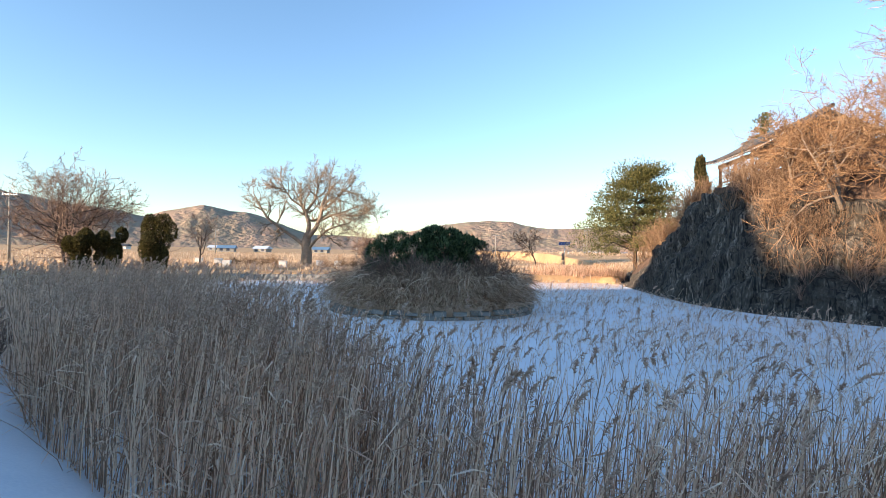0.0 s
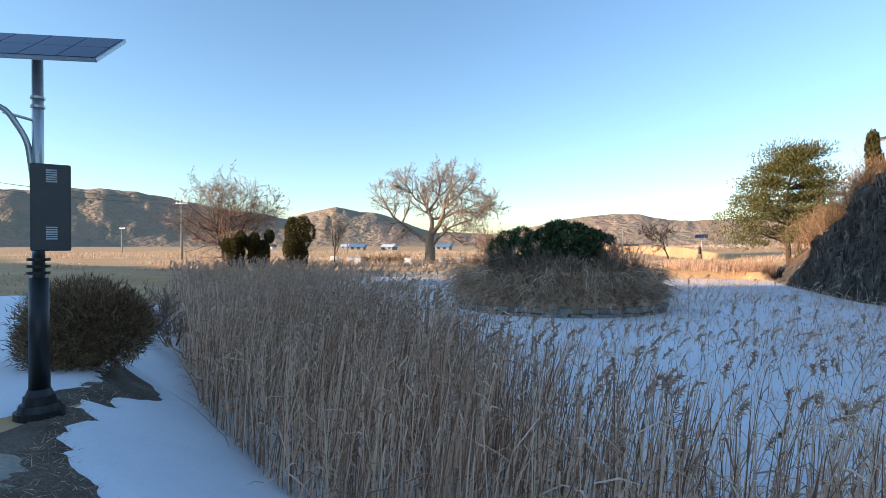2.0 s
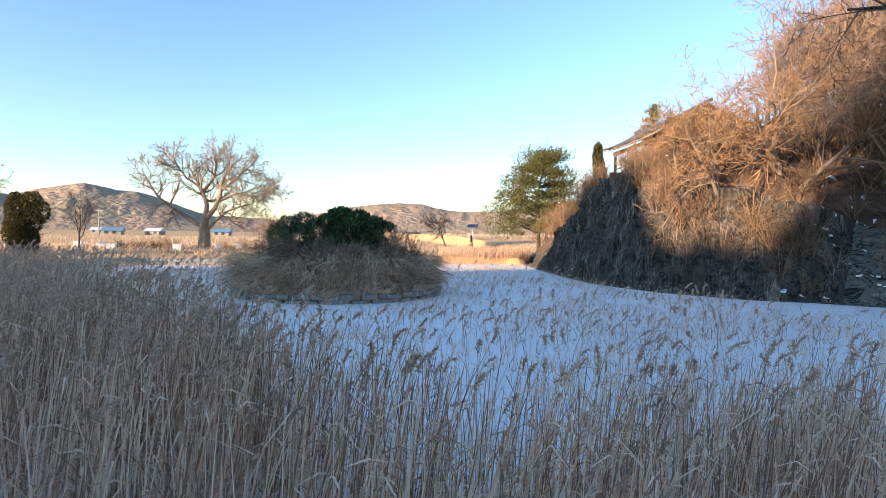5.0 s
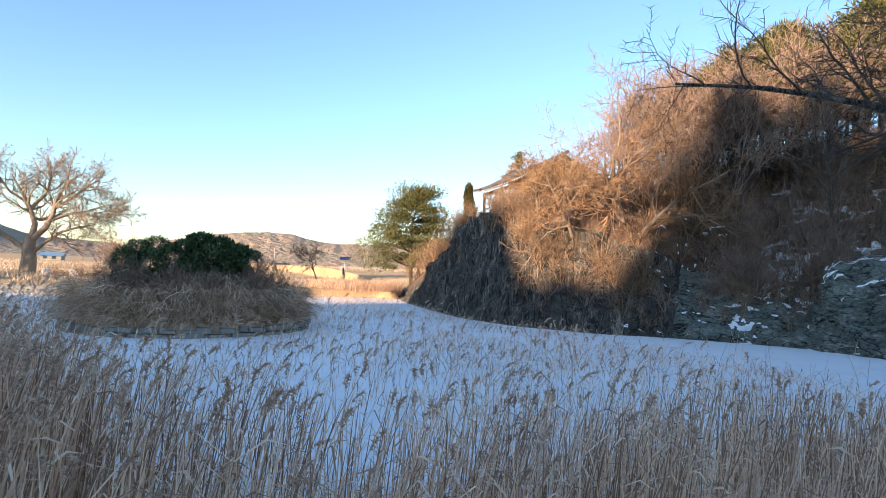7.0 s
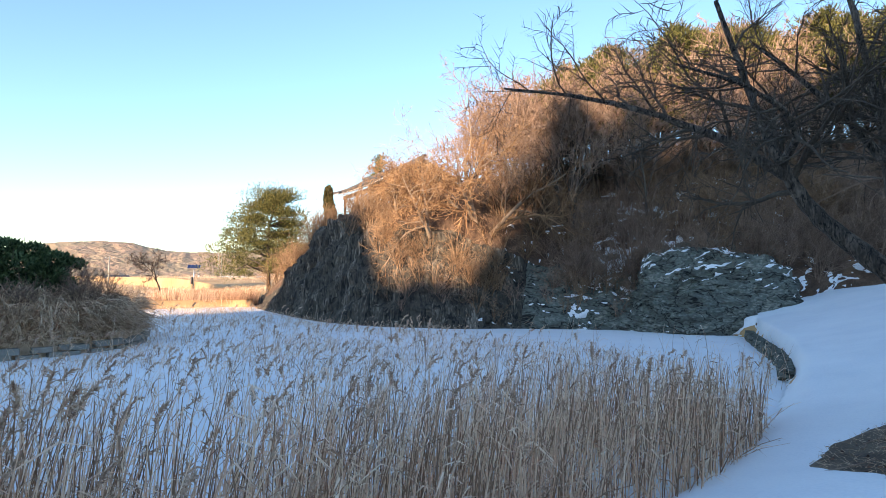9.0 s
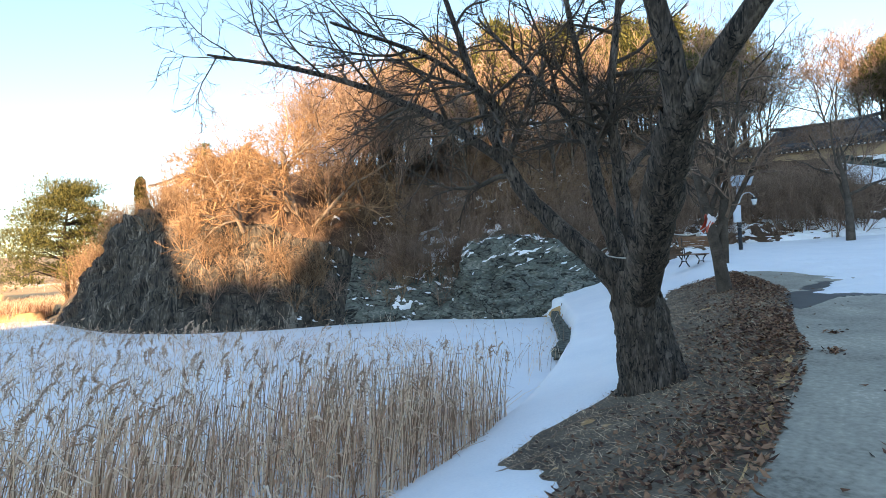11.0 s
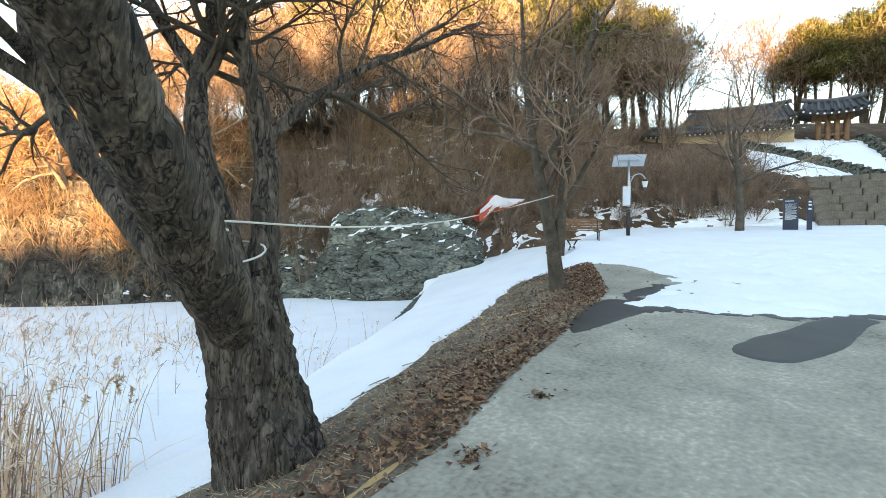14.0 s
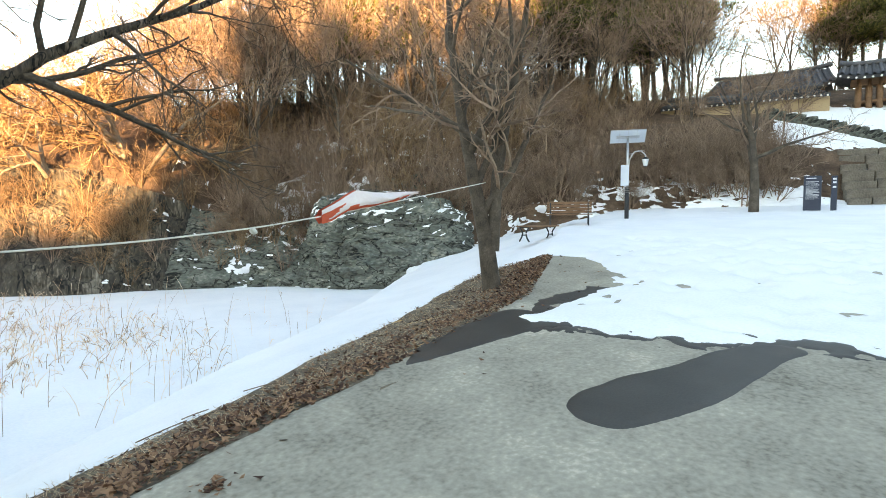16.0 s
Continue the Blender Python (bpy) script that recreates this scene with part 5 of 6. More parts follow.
def solar_lamp(loc, rz, label, turn=0.0, cabinet="box", front=1):
    """Park lamp with solar panel, battery box and a lantern on a bent arm; its arm points along +x."""
    root = empty("solar_lamp", loc, rz)
    bm = bmesh.new()
    for z0, z1, a, b in [(0, 0.06, 0.19, 0.19), (0.06, 0.12, 0.17, 0.15), (0.12, 0.19, 0.125, 0.12), (0.19, 0.25, 0.11, 0.085)]:
        rod(bm, (0, 0, z0), (0, 0, z1), a, b, 20)
    part("base", bm, M["black"], root, smooth=False)
    part("lower_pole", rod(bmesh.new(), (0, 0, 0.22), (0, 0, 1.24), 0.082, 0.075, 18), M["black"], root, "thick black lower pole", True)
    for z in (1.27, 1.33, 1.39):
        part("ring", rod(bmesh.new(), (0, 0, z), (0, 0, z + 0.025), 0.088, 0.088, 18), M["black"], root)
    part("upper_pole", rod(bmesh.new(), (0, 0, 1.2), (0, 0, 3.3), 0.048, 0.042, 16), M["steel"], root, "polished steel upper pole", True)
    for z in (2.75, 2.83):
        part("collar", rod(bmesh.new(), (0, 0, z), (0, 0, z + 0.02), 0.056, 0.056, 16), M["steel"], root)
    bx = part("battery_box", box(bmesh.new(), -0.23, min(0.05 * front, 0.19 * front), 1.48, 0.06, max(0.05 * front, 0.19 * front), 2.24, 0.012), M[cabinet], root, "tall metal battery box")
    for z in (1.58, 2.08):
        for k in range(6):
            part("vent_slot", box(bmesh.new(), -0.13, min(0.186 * front, 0.194 * front), z + 0.02 * k, -0.05, max(0.186 * front, 0.194 * front), z + 0.011 + 0.02 * k), M["lettering"], bx)
    for z in (1.56, 2.16):
        part("clamp", box(bmesh.new(), -0.055, -0.055, z, 0.055, 0.055, z + 0.03, 0.01), M["steel"], bx)
    raw("arm", *arc([(0.03, 0, 2.05), (0.07, 0, 2.45), (0.22, 0, 2.72), (0.45, 0, 2.76), (0.62, 0, 2.6), (0.62, 0, 2.5)], 0.024), M["steel"], root, True)
    part("brace", rod(bmesh.new(), (0, 0, 2.63), (0.24, 0, 2.68), 0.012), M["steel"], root)
    lan = part("lantern", rod(bmesh.new(), (0.62, 0, 2.44), (0.62, 0, 2.52), 0.13, 0.05, 12), M["black"], root, "black lantern head")
    part("glass", rod(bmesh.new(), (0.62, 0, 2.2), (0.62, 0, 2.44), 0.07, 0.12, 12), M["milk"], lan, "milky glass shade")
    part("cap", rod(bmesh.new(), (0.62, 0, 2.17), (0.62, 0, 2.2), 0.04, 0.075, 12), M["black"], lan)
    # panel, tilted
    tilt = empty("panel_mount", (0, 0, 3.32)); tilt.parent = root
    tilt.matrix_basis = pose(0, 0, 3.28, 34, 0, turn - rz)
    part("panel_frame", box(bmesh.new(), -0.62, -0.34, 0.0, 0.62, 0.34, 0.035, 0.004), M["steel"], tilt)
    for i in range(4):
        for j in range(2):
            part("solar_cell", box(bmesh.new(), -0.6 + 0.302 * i, -0.32 + 0.322 * j, 0.03, -0.6 + 0.302 * i + 0.294, -0.32 + 0.322 * j + 0.316, 0.04), M["cell"], tilt)
    for i in range(4):
        part("back_sheet", box(bmesh.new(), -0.6 + 0.302 * i, -0.32, -0.004, -0.6 + 0.302 * i + 0.29, 0.32, 0.004), M["backsheet"], tilt)
    part("rail", box(bmesh.new(), -0.4, -0.05, -0.04, 0.4, 0.05, -0.004), M["steel"], tilt)
    return tagged(root, label, "street lamp", group="solar lamps")
solar_lamp((-4.70, 3.78, 0.01), math.degrees(math.atan2(-0.79, -0.62)), "black and steel solar lamp beside the pond path", 22)
solar_lamp((28.3, 2.84, 1.42), math.degrees(math.atan2(-0.95, 0.31)), "solar lamp with pale battery box beside the slope", 112, "backsheet", -1)
solar_lamp((13.1, 58.5, -0.9), 30, "small far solar lamp beyond the pond", -20)

# ---- sign boards ----
def sign_board():
    root = empty("sign_board", (31.4, -2.7, 1.86), -82)
    part("panel", box(bmesh.new(), -0.26, -0.05, 0.0, 0.26, 0.05, 1.32, 0.008), M["slate"], root)
    part("plinth", box(bmesh.new(), -0.42, -0.16, -0.12, 0.36, 0.16, 0.05, 0.02), M["black"], root)
    for k in range(17):
        part("text_line", box(bmesh.new(), -0.2, -0.054, 0.5 + 0.038 * k, (0.2 if k % 5 else 0.05) - 0.02 * (k % 3), -0.05, 0.512 + 0.038 * k), M["lettering"], root)
    part("title_line", box(bmesh.new(), -0.2, -0.054, 1.22, 0.1, -0.05, 1.25), M["lettering"], root)
    tagged(root, "dark slate-blue information board with pale lines of text", "sign")
    post = empty("marker_post", (31.42, -3.32, 1.9), -82)
    part("post", box(bmesh.new(), -0.085, -0.05, -0.1, 0.085, 0.05, 1.26, 0.006), M["slate"], post)
    for z in (1.12, 1.0, 0.84):
        part("mark", box(bmesh.new(), -0.05, -0.054, z, 0.05, -0.05, z + 0.06), M["lettering"], post)
    tagged(post, "slim dark marker post beside the information board", "sign")
sign_board()

# ---- benches, slab ----
def bench(loc, rz, label, w=1.5):
    root = empty("park_bench", loc, rz)
    for x in (-w / 2 + 0.12, w / 2 - 0.12):
        bm = bmesh.new()
        V, F = arc([(0, -0.22, 0), (0, -0.16, 0.2), (0, -0.22, 0.42), (0, 0.2, 0.42), (0, 0.27, 0.85)], 0.022, 6)
        fr = raw("side_frame", V, F, M["black"], root, True); fr.location = (x, 0, 0)
        fr = raw("back_leg", *arc([(0, 0.28, 0), (0, 0.18, 0.2), (0, 0.2, 0.42)], 0.022, 6), M["black"], root, True); fr.location = (x, 0, 0)
    for k in range(4):
        part("seat_slat", box(bmesh.new(), -w / 2, -0.24 + 0.11 * k, 0.44, w / 2, -0.15 + 0.11 * k, 0.475, 0.006), M["timber"], root)
    for k in range(4):
        part("back_slat", box(bmesh.new(), -w / 2, 0.2 + 0.02 * k, 0.5 + 0.1 * k, w / 2, 0.225 + 0.02 * k, 0.585 + 0.1 * k, 0.006), M["timber"], root)
    return tagged(root, label, "bench", group="park benches")
bench((25.5, 3.9, 1.42), -66, "brown slatted park bench with black iron legs")
def flat_bench(loc, rz, label, w=1.3):
    """Backless bench: slats on two cast iron scroll frames."""
    root = empty("flat_bench", loc, rz)
    for x in (-w / 2 + 0.14, w / 2 - 0.14):
        for sg in (-1, 1):
            leg = raw("leg", *arc([(0, 0.2 * sg, 0), (0, 0.1 * sg, 0.12), (0, 0.06 * sg, 0.25), (0, 0.19 * sg, 0.4)], 0.022, 6), M["black"], root, True)
            leg.location = (x, 0, 0)
        part("crossbar", box(bmesh.new(), x - 0.02, -0.2, 0.385, x + 0.02, 0.2, 0.415, 0.004), M["black"], root)
        part("tie", box(bmesh.new(), x - 0.012, -0.1, 0.17, x + 0.012, 0.1, 0.2, 0.004), M["black"], root)
    for k in range(4):
        part("seat_slat", box(bmesh.new(), -w / 2, -0.22 + 0.112 * k, 0.412, w / 2, -0.122 + 0.112 * k, 0.45, 0.006), M["timber"], root)
    return tagged(root, label, "bench", group="park benches")
flat_bench((22.3, 3.5, 1.12), -20, "backless slatted bench with curved iron legs")
slab = empty("stone_slab", (31.0, 0.5, 1.55), 80)
part("seat", box(bmesh.new(), -0.75, -0.25, 0, 0.75, 0.25, 0.3, 0.03), M["stone"], slab)
part("snow_cap", box(bmesh.new(), -0.72, -0.23, 0.295, 0.72, 0.23, 0.35, 0.02), M["snow"], slab)
tagged(slab, "long stone seat capped with snow", "stone seat")

# ---- rope and banner ----
ROPE = [(8.65, 1.08, 1.66), (8.3, 0.8, 1.72), (9.3, 0.86, 1.69), (10.4, 0.94, 1.72), (11.5, 1.05, 1.80), (12.6, 1.16, 1.93), (14.2, 1.33, 2.15), (15.7, 1.48, 2.36), (16.45, 1.62, 2.46)]
rope = raw("rope", *arc(ROPE, 0.008, 8, 6), M["rope"], None, True)
tagged(rope, "white rope stretched between two trees", "rope")
loop = [(8.88 + 0.25 * math.cos(a), 1.38 + 0.27 * math.sin(a), 1.50 + 0.08 * math.sin(a + 1)) for a in np.linspace(0, 6.4, 20)]
tagged(raw("rope_loop", *arc(loop, 0.008, 4, 6), M["rope"], None, True), "white rope slung round the dark trunk", "rope")
for p, s in [((8.3, 0.78, 1.73), 0.04), ((11.45, 1.05, 1.77), 0.035)]:
    bm = bmesh.new()
    bmesh.ops.create_icosphere(bm, subdivisions=2, radius=s)
    for v in bm.verts:
        v.co *= 1 + 0.45 * noise.noise(v.co * 30)
    kn = part("knot", bm, M["rope"], None, smooth=True); kn.name = "rag_knot"; kn.location = p
    tagged(kn, "white rag knotted on the rope", "rag")
def banner():
    """Cloth banner slung over the rope: a puffed pale back with red hems and a red tail."""
    root = empty("banner", (12.3, 1.13, 2.0), math.degrees(math.atan2(0.9, 8.6)))
    n, m = 40, 14
    s, t = np.meshgrid(np.linspace(0, 1, n), np.linspace(0, 1, m))
    line = 0.24 * s - 0.02
    top = np.interp(s, [0, 0.15, 0.3, 0.5, 0.75, 1], [-0.02, 0.06, 0.14, 0.08, 0.04, 0.0])
    drop = np.interp(s, [0, 0.08, 0.2, 0.4, 0.75, 1], [0.16, 0.15, 0.08, 0.07, 0.05, 0.02])
    z = line + top - t * (top + drop) + 0.012 * vnoise(s * 9, t * 5, 4, 3, 1.0)
    y = -0.03 - 0.10 * np.sin(t * math.pi * 0.8) * np.sin(math.pi * np.clip(s * 1.05, 0, 1)) + 0.03 * vnoise(s * 8, t * 3, 3, 3, 1.0)
    V = np.stack([1.9 * s, y, z], -1).reshape(-1, 3)
    F = grid_faces(n, m).reshape(m - 1, n - 1, 4)
    c = np.arange(n - 1)[None, :]; r = np.arange(m - 1)[:, None]
    red = (c + 0.7 * r < 9) & (r > 3) | (r > 10 - 2 * (vnoise(c * 0.35, r * 0.1, 6, 2) > 0)) & (c < 34)
    raw("cloth", *compact(V, F[~red]), M["bannerback"], root, True)
    raw("red_hem", *compact(V, F[red]), M["banner"], root, True, "orange-red printed hem and tail")
    W = V + np.array([0, 0.1, 0.0]) * (1 - np.abs(t.reshape(-1, 1) - 0.5))
    raw("inner_fold", W, F.reshape(-1, 4), M["banner"], root, True, "orange-red inner side of the cloth")
    return tagged(root, "pale wind-blown banner with red hems slung over the rope", "banner")
banner()

# ---- buildings ----
def tile_roof(root, L, D, h, lift, step=0.3, snow=False):
    nu_, ns = 33, 9
    for sgn in (1, -1):
        u, s = np.meshgrid(np.linspace(-L / 2, L / 2, nu_), np.linspace(0, 1, ns))
        sh = lift * (np.abs(u) / (L / 2)) ** 3 * (1 - s)
        V = np.stack([u * (1 - 0.12 * s), sgn * D / 2 * (1 - s), h * s ** 1.3 + sh], -1)
        W = V - np.array([0, 0, 0.16])
        k = nu_ * ns
        F = np.concatenate([grid_faces(nu_, ns), grid_faces(nu_, ns) + k])
        rim = np.arange(nu_ - 1)
        F = np.concatenate([F, np.stack([rim, rim + 1, rim + 1 + k, rim + k], -1)])
        raw("roof_slope", np.concatenate([V.reshape(-1, 3), W.reshape(-1, 3)]), F, M["tile"], root, True)
        lines = []
        for x in np.arange(-L / 2 + 0.1, L / 2, step):
            s_ = np.linspace(0, 1, 7)
            lines.append((np.stack([x * (1 - 0.12 * s_), sgn * D / 2 * (1 - s_), h * s_ ** 1.3 + lift * (abs(x) / (L / 2)) ** 3 * (1 - s_) + 0.03], 1), np.full(7, 0.075)))
        tagged(raw("tiling", *tubes(lines, 6), M["tile"], root, True), kind="stuff")
        ends = bmesh.new()
        for x in np.arange(-L / 2 + 0.15, L / 2, step):
            rod(ends, (x, sgn * D / 2 - sgn * 0.02, -0.1 + lift * (abs(x) / (L / 2)) ** 3), (x, sgn * D / 2 + sgn * 0.02, -0.1 + lift * (abs(x) / (L / 2)) ** 3), 0.05, 0.05, 8)
        tagged(part("rafter_ends", ends, M["plasterwhite"], root), kind="stuff")
    raw("ridge", *arc([(-L * 0.46, 0, h + 0.22), (-L * 0.3, 0, h + 0.08), (0, 0, h + 0.03), (L * 0.3, 0, h + 0.08), (L * 0.46, 0, h + 0.22)], 0.14, 6), M["tile"], root, True)

def pavilion(name, loc, rz, L, D, body, h, lift, label, walls=True, nx=4):
    root = empty(name, loc, rz)
    part("plinth", box(bmesh.new(), -L / 2 + 0.5, -D / 2 + 0.5, -1.6, L / 2 - 0.5, D / 2 - 0.5, 0.05, 0.03), M["stone"], root)
    for i in range(nx):
        for y in (-D / 2 + 0.9, D / 2 - 0.9):
            x = -L / 2 + 0.9 + (L - 1.8) * i / (nx - 1)
            part("column", rod(bmesh.new(), (x, y, 0), (x, y, body), 0.13, 0.12, 12), M["timber"], root, smooth=True)
    for y in (-D / 2 + 0.9, D / 2 - 0.9):
        part("beam", box(bmesh.new(), -L / 2 + 0.6, y - 0.1, body - 0.3, L / 2 - 0.6, y + 0.1, body, 0.01), M["timber"], root)
        part("rail", box(bmesh.new(), -L / 2 + 0.8, y - 0.04, 0.5, L / 2 - 0.8, y + 0.04, 0.6, 0.01), M["timber"], root)
    if walls:
        part("wall", box(bmesh.new(), -L / 2 + 1.4, -D / 2 + 1.3, 0, L / 2 - 1.4, D / 2 - 1.3, body), M["plaster"], root)
    rf = empty("roof", (0, 0, body)); rf.parent = root; rf.matrix_basis = pose(0, 0, body)
    tile_roof(rf, L, D, h, lift)
    return tagged(root, label, "pavilion")
pavilion("pavilion", (23.6, 37.4, 6.75), 84.4, 12.6, 5.6, 2.05, 1.6, 0.3, "long tile-roofed timber pavilion on top of the cliff", False, 5)
pavilion("hall", (46.5, 0.0, 6.7), 92, 6.6, 5.0, 2.0, 1.45, 0.3, "tile-roofed hall behind the compound wall")
pavilion("gatehouse", (40.9, -4.7, 6.55), 92, 3.0, 2.1, 1.6, 0.7, 0.25, "small tile-roofed timber gate of the compound", False)

def compound_wall(a, b, z, label):
    a, b = Vector(a), Vector(b)
    d = b - a
    root = empty("compound_wall", ((a + b) / 2).to_3d() + Vector((0, 0, z)), math.degrees(math.atan2(d.y, d.x)))
    L = d.length
    part("stone_foot", box(bmesh.new(), -L / 2, -0.26, -1.4, L / 2, 0.26, 0.25, 0.02), M["stone"], root)
    part("plaster", box(bmesh.new(), -L / 2, -0.22, 0.25, L / 2, 0.22, 1.05, 0.01), M["plaster"], root)
    rf = empty("coping", (0, 0, 0)); rf.parent = root; rf.matrix_basis = pose(0, 0, 1.08)
    tile_roof(rf, L, 0.95, 0.28, 0.0, 0.26)
    return tagged(root, label, "wall")
compound_wall((39.6, 4.5), (40.5, -3.0), 6.5, "ochre plaster compound wall with tile coping")
compound_wall((41.0, -7.0), (41.5, -14.0), 6.5, "ochre plaster compound wall beyond the gate")

def stairs():
    rg = np.random.RandomState(8)
    root = empty("stone_stairs", (33.3, -3.8, 1.8))
    for k in range(8):
        y = 0.0
        while y > -6.5:
            w = rg.uniform(0.7, 1.4)
            st = part("stone", box(bmesh.new(), 0, -w + 0.02, -0.6, 0.7, 0, 0.28 + rg.normal(0, 0.025), 0.045), M["stairstone"], root)
            st.location = (0.44 * k + rg.normal(0, 0.04), y + 0.06 * k, 0.35 * k)
            y -= w
    for k in range(18):
        st = part("kerb_stone", box(bmesh.new(), -0.3, -0.22, -0.5, 0.3, 0.22, 0.22, 0.04), M["rock"], root)
        t = k / 17
        p = on_hill(23.2 - 6.0 * t, 0.63 - 0.11 * t) - root.location
        st.matrix_basis = pose(p.x, p.y, p.z + 0.12, rg.normal(0, 4), rg.normal(0, 4), 65 + rg.normal(0, 8))
    for k in range(12):
        st = part("kerb_stone", box(bmesh.new(), -0.3, -0.22, -0.5, 0.3, 0.22, 0.2, 0.04), M["rock"], root)
        t = k / 11
        p = on_hill(18.2 - 1.6 * t, 0.66 - 0.12 * t) - root.location
        st.matrix_basis = pose(p.x, p.y, p.z + 0.12, rg.normal(0, 4), rg.normal(0, 4), 40 + rg.normal(0, 8))
    return tagged(root, "rough stone stairs and kerbs climbing to the gate", "stairs")
stairs()


# ---- round bush beside the lamp ----
leafy("round_bush", (-5.95, 5.35, -0.06), [(0, 0, 0.66, 0.68, 0.5), (-0.38, 0.1, 0.55, 0.42, 0.45), (0.38, 0.1, 0.57, 0.42, 0.45), (0, -0.25, 0.45, 0.5, 0.4)], 34000, 0.10, M["shrubleaf"], 131, "rounded leafless brown bush beside the lamp", up=0.6, shell=0.35, thin=0.06)
shrub("low_brush", (-8.5, 9.2, -0.2), 0.9, 132, "low leafless brush at the reed bed's edge", M["twig"], 16, 0.8)
shrub("low_brush", (-7.5, 8.6, -0.3), 0.8, 133, "low leafless brush at the reed bed's edge", M["twig"], 16, 0.8)

# ---- leaf litter and dead grass on the verge ----
_lr = np.random.RandomState(91)
def litter(n, x0, x1, y0, y1, prob, size, name, label, lift=0.02):
    x, y = _lr.uniform(x0, x1, n), _lr.uniform(y0, y1, n)
    k = _lr.uniform(0, 1, n) < prob(x, y)
    x, y = x[k], y[k]; m = len(x)
    c = np.stack([x, y, ground_z(x, y) + lift + _lr.uniform(0, 0.025, m)], 1)
    a = _lr.uniform(0, 6.28, m); s = size * _lr.uniform(0.6, 1.3, m)
    e1 = np.stack([np.cos(a), np.sin(a), _lr.normal(0, 0.35, m)], 1) * s[:, None]
    e2 = np.stack([-np.sin(a), np.cos(a), _lr.normal(0, 0.35, m)], 1) * s[:, None] * 0.55
    up = np.array([0, 0, 1.0]) * (s * 0.35)[:, None]
    V = np.stack([c - e1 + up, c - e2, c + e1 + up * 0.6, c + e2 + up * 0.3], 1).reshape(-1, 3)
    i = np.arange(m)[:, None] * 4
    return tagged(raw(name, V, np.concatenate([i + np.array([0, 1, 2]), i + np.array([0, 2, 3])]), M["litter"]), label, "leaves", kind="stuff")
litter(150000, 3, 22, -1, 4, lambda x, y: np.where(edge_side(x, y) < 0.05, np.exp(-np.abs(edge_side(x, y) + 0.16) / 0.5), 0.004) * (snow_field(x, y) < 0.0) * np.clip(0.65 + 0.8 * vnoise(x, y, 61, 3, 0.8), 0.2, 1), 0.03, "leaf_litter", "drift of fallen reddish leaves along the paving")
litter(26000, 8, 14, -1.5, 0.2, lambda x, y: np.maximum(np.exp(-np.hypot((x - 8.95) / 0.10, (y + 0.64) / 0.08) ** 2), np.exp(-np.hypot((x - 10.05) / 0.08, (y + 0.62) / 0.05) ** 2)), 0.025, "leaf_pile", "small pile of wet leaves in a paving hole")
def verge_grass(n):
    x, y = _lr.uniform(-6, 22, n), _lr.uniform(-1, 5, n)
    k = (edge_side(x, y) < 0.0) & (snow_field(x, y) < 0.02) & ~inside(x, y, POND)
    x, y = x[k], y[k]; m = len(x)
    C = np.stack([x, y, ground_z(x, y) + 0.015], 1)
    v, f = blades(_lr, C, np.stack([_lr.normal(0, 1, m), _lr.normal(0, 1, m), _lr.uniform(0.05, 0.6, m)], 1), 0.09, 0.003)
    return tagged(raw("verge_grass", v, f, M["drygrass"]), "short dead grass flattened on the verge", "grass", kind="stuff")
verge_grass(60000)
# a few fallen sticks
for k in range(16):
    x, y = _lr.uniform(5, 13), _lr.uniform(0.2, 2.2)
    if edge_side(np.array([x]), np.array([y]))[0] < -0.1:
        a = _lr.uniform(0, 6.28); L = _lr.uniform(0.2, 0.7)
        z = float(ground_z(x, y)) + 0.06
        tagged(raw("stick", *arc([(x, y, z), (x + L * 0.5 * math.cos(a), y + L * 0.5 * math.sin(a), float(ground_z(x + L * 0.5 * math.cos(a), y + L * 0.5 * math.sin(a))) + 0.07), (x + L * math.cos(a + 0.3), y + L * math.sin(a + 0.3), float(ground_z(x + L * math.cos(a + 0.3), y + L * math.sin(a + 0.3))) + 0.06)], 0.006, 4, 5), M["twig"], None, True), "fallen dry stick lying on the verge", "stick")

# ---- wet patches on the paving ----
def wet(name, poly, label):
    P = np.array(poly)
    for _ in range(3):
        Q = np.roll(P, -1, 0)
        P = np.stack([0.75 * P + 0.25 * Q, 0.25 * P + 0.75 * Q], 1).reshape(-1, 2)
    poly = [tuple(q) for q in P]
    def f(x, y):
        d, _ = poly_dist(x, y, poly, True)
        return np.where(inside(x, y, poly), d, -d) + 0.06 * vnoise(x, y, 71, 4, 1.9)
    return strip_sheet(name, P[:, 0].min() - 0.3, P[:, 0].max() + 0.3, P[:, 1].min() - 0.3, P[:, 1].max() + 0.3, 0.05,
                       lambda x, y: ground_z(x, y) + 0.025 + np.clip(0.25 * f(x, y), -0.05, 0.010),
                       lambda x, y, z: f(x, y) > -0.06, M["wet"], label, "puddle")
wet("puddle", [(12.08, -1.75), (11.85, -2.0), (11.95, -2.3), (12.54, -2.62), (13.3, -2.85), (13.9, -3.0), (14.3, -3.2), (14.4, -2.75), (13.99, -2.47), (13.5, -2.3), (12.99, -2.02), (12.5, -1.8)], "dark meltwater puddle on the concrete")
wet("wet_patch", [(11.9, -0.2), (12.6, 0.0), (13.6, 0.1), (14.6, 0.15), (14.5, -0.5), (14.3, -1.3), (13.9, -0.8), (13.4, -0.55), (12.7, -0.35)], "damp strip at the paving's edge")
wet("wet_patch", [(15.2, -0.3), (15.5, -0.55), (16.0, -0.5), (16.1, -0.2), (15.6, -0.05)], "damp spot beside the melting snow")

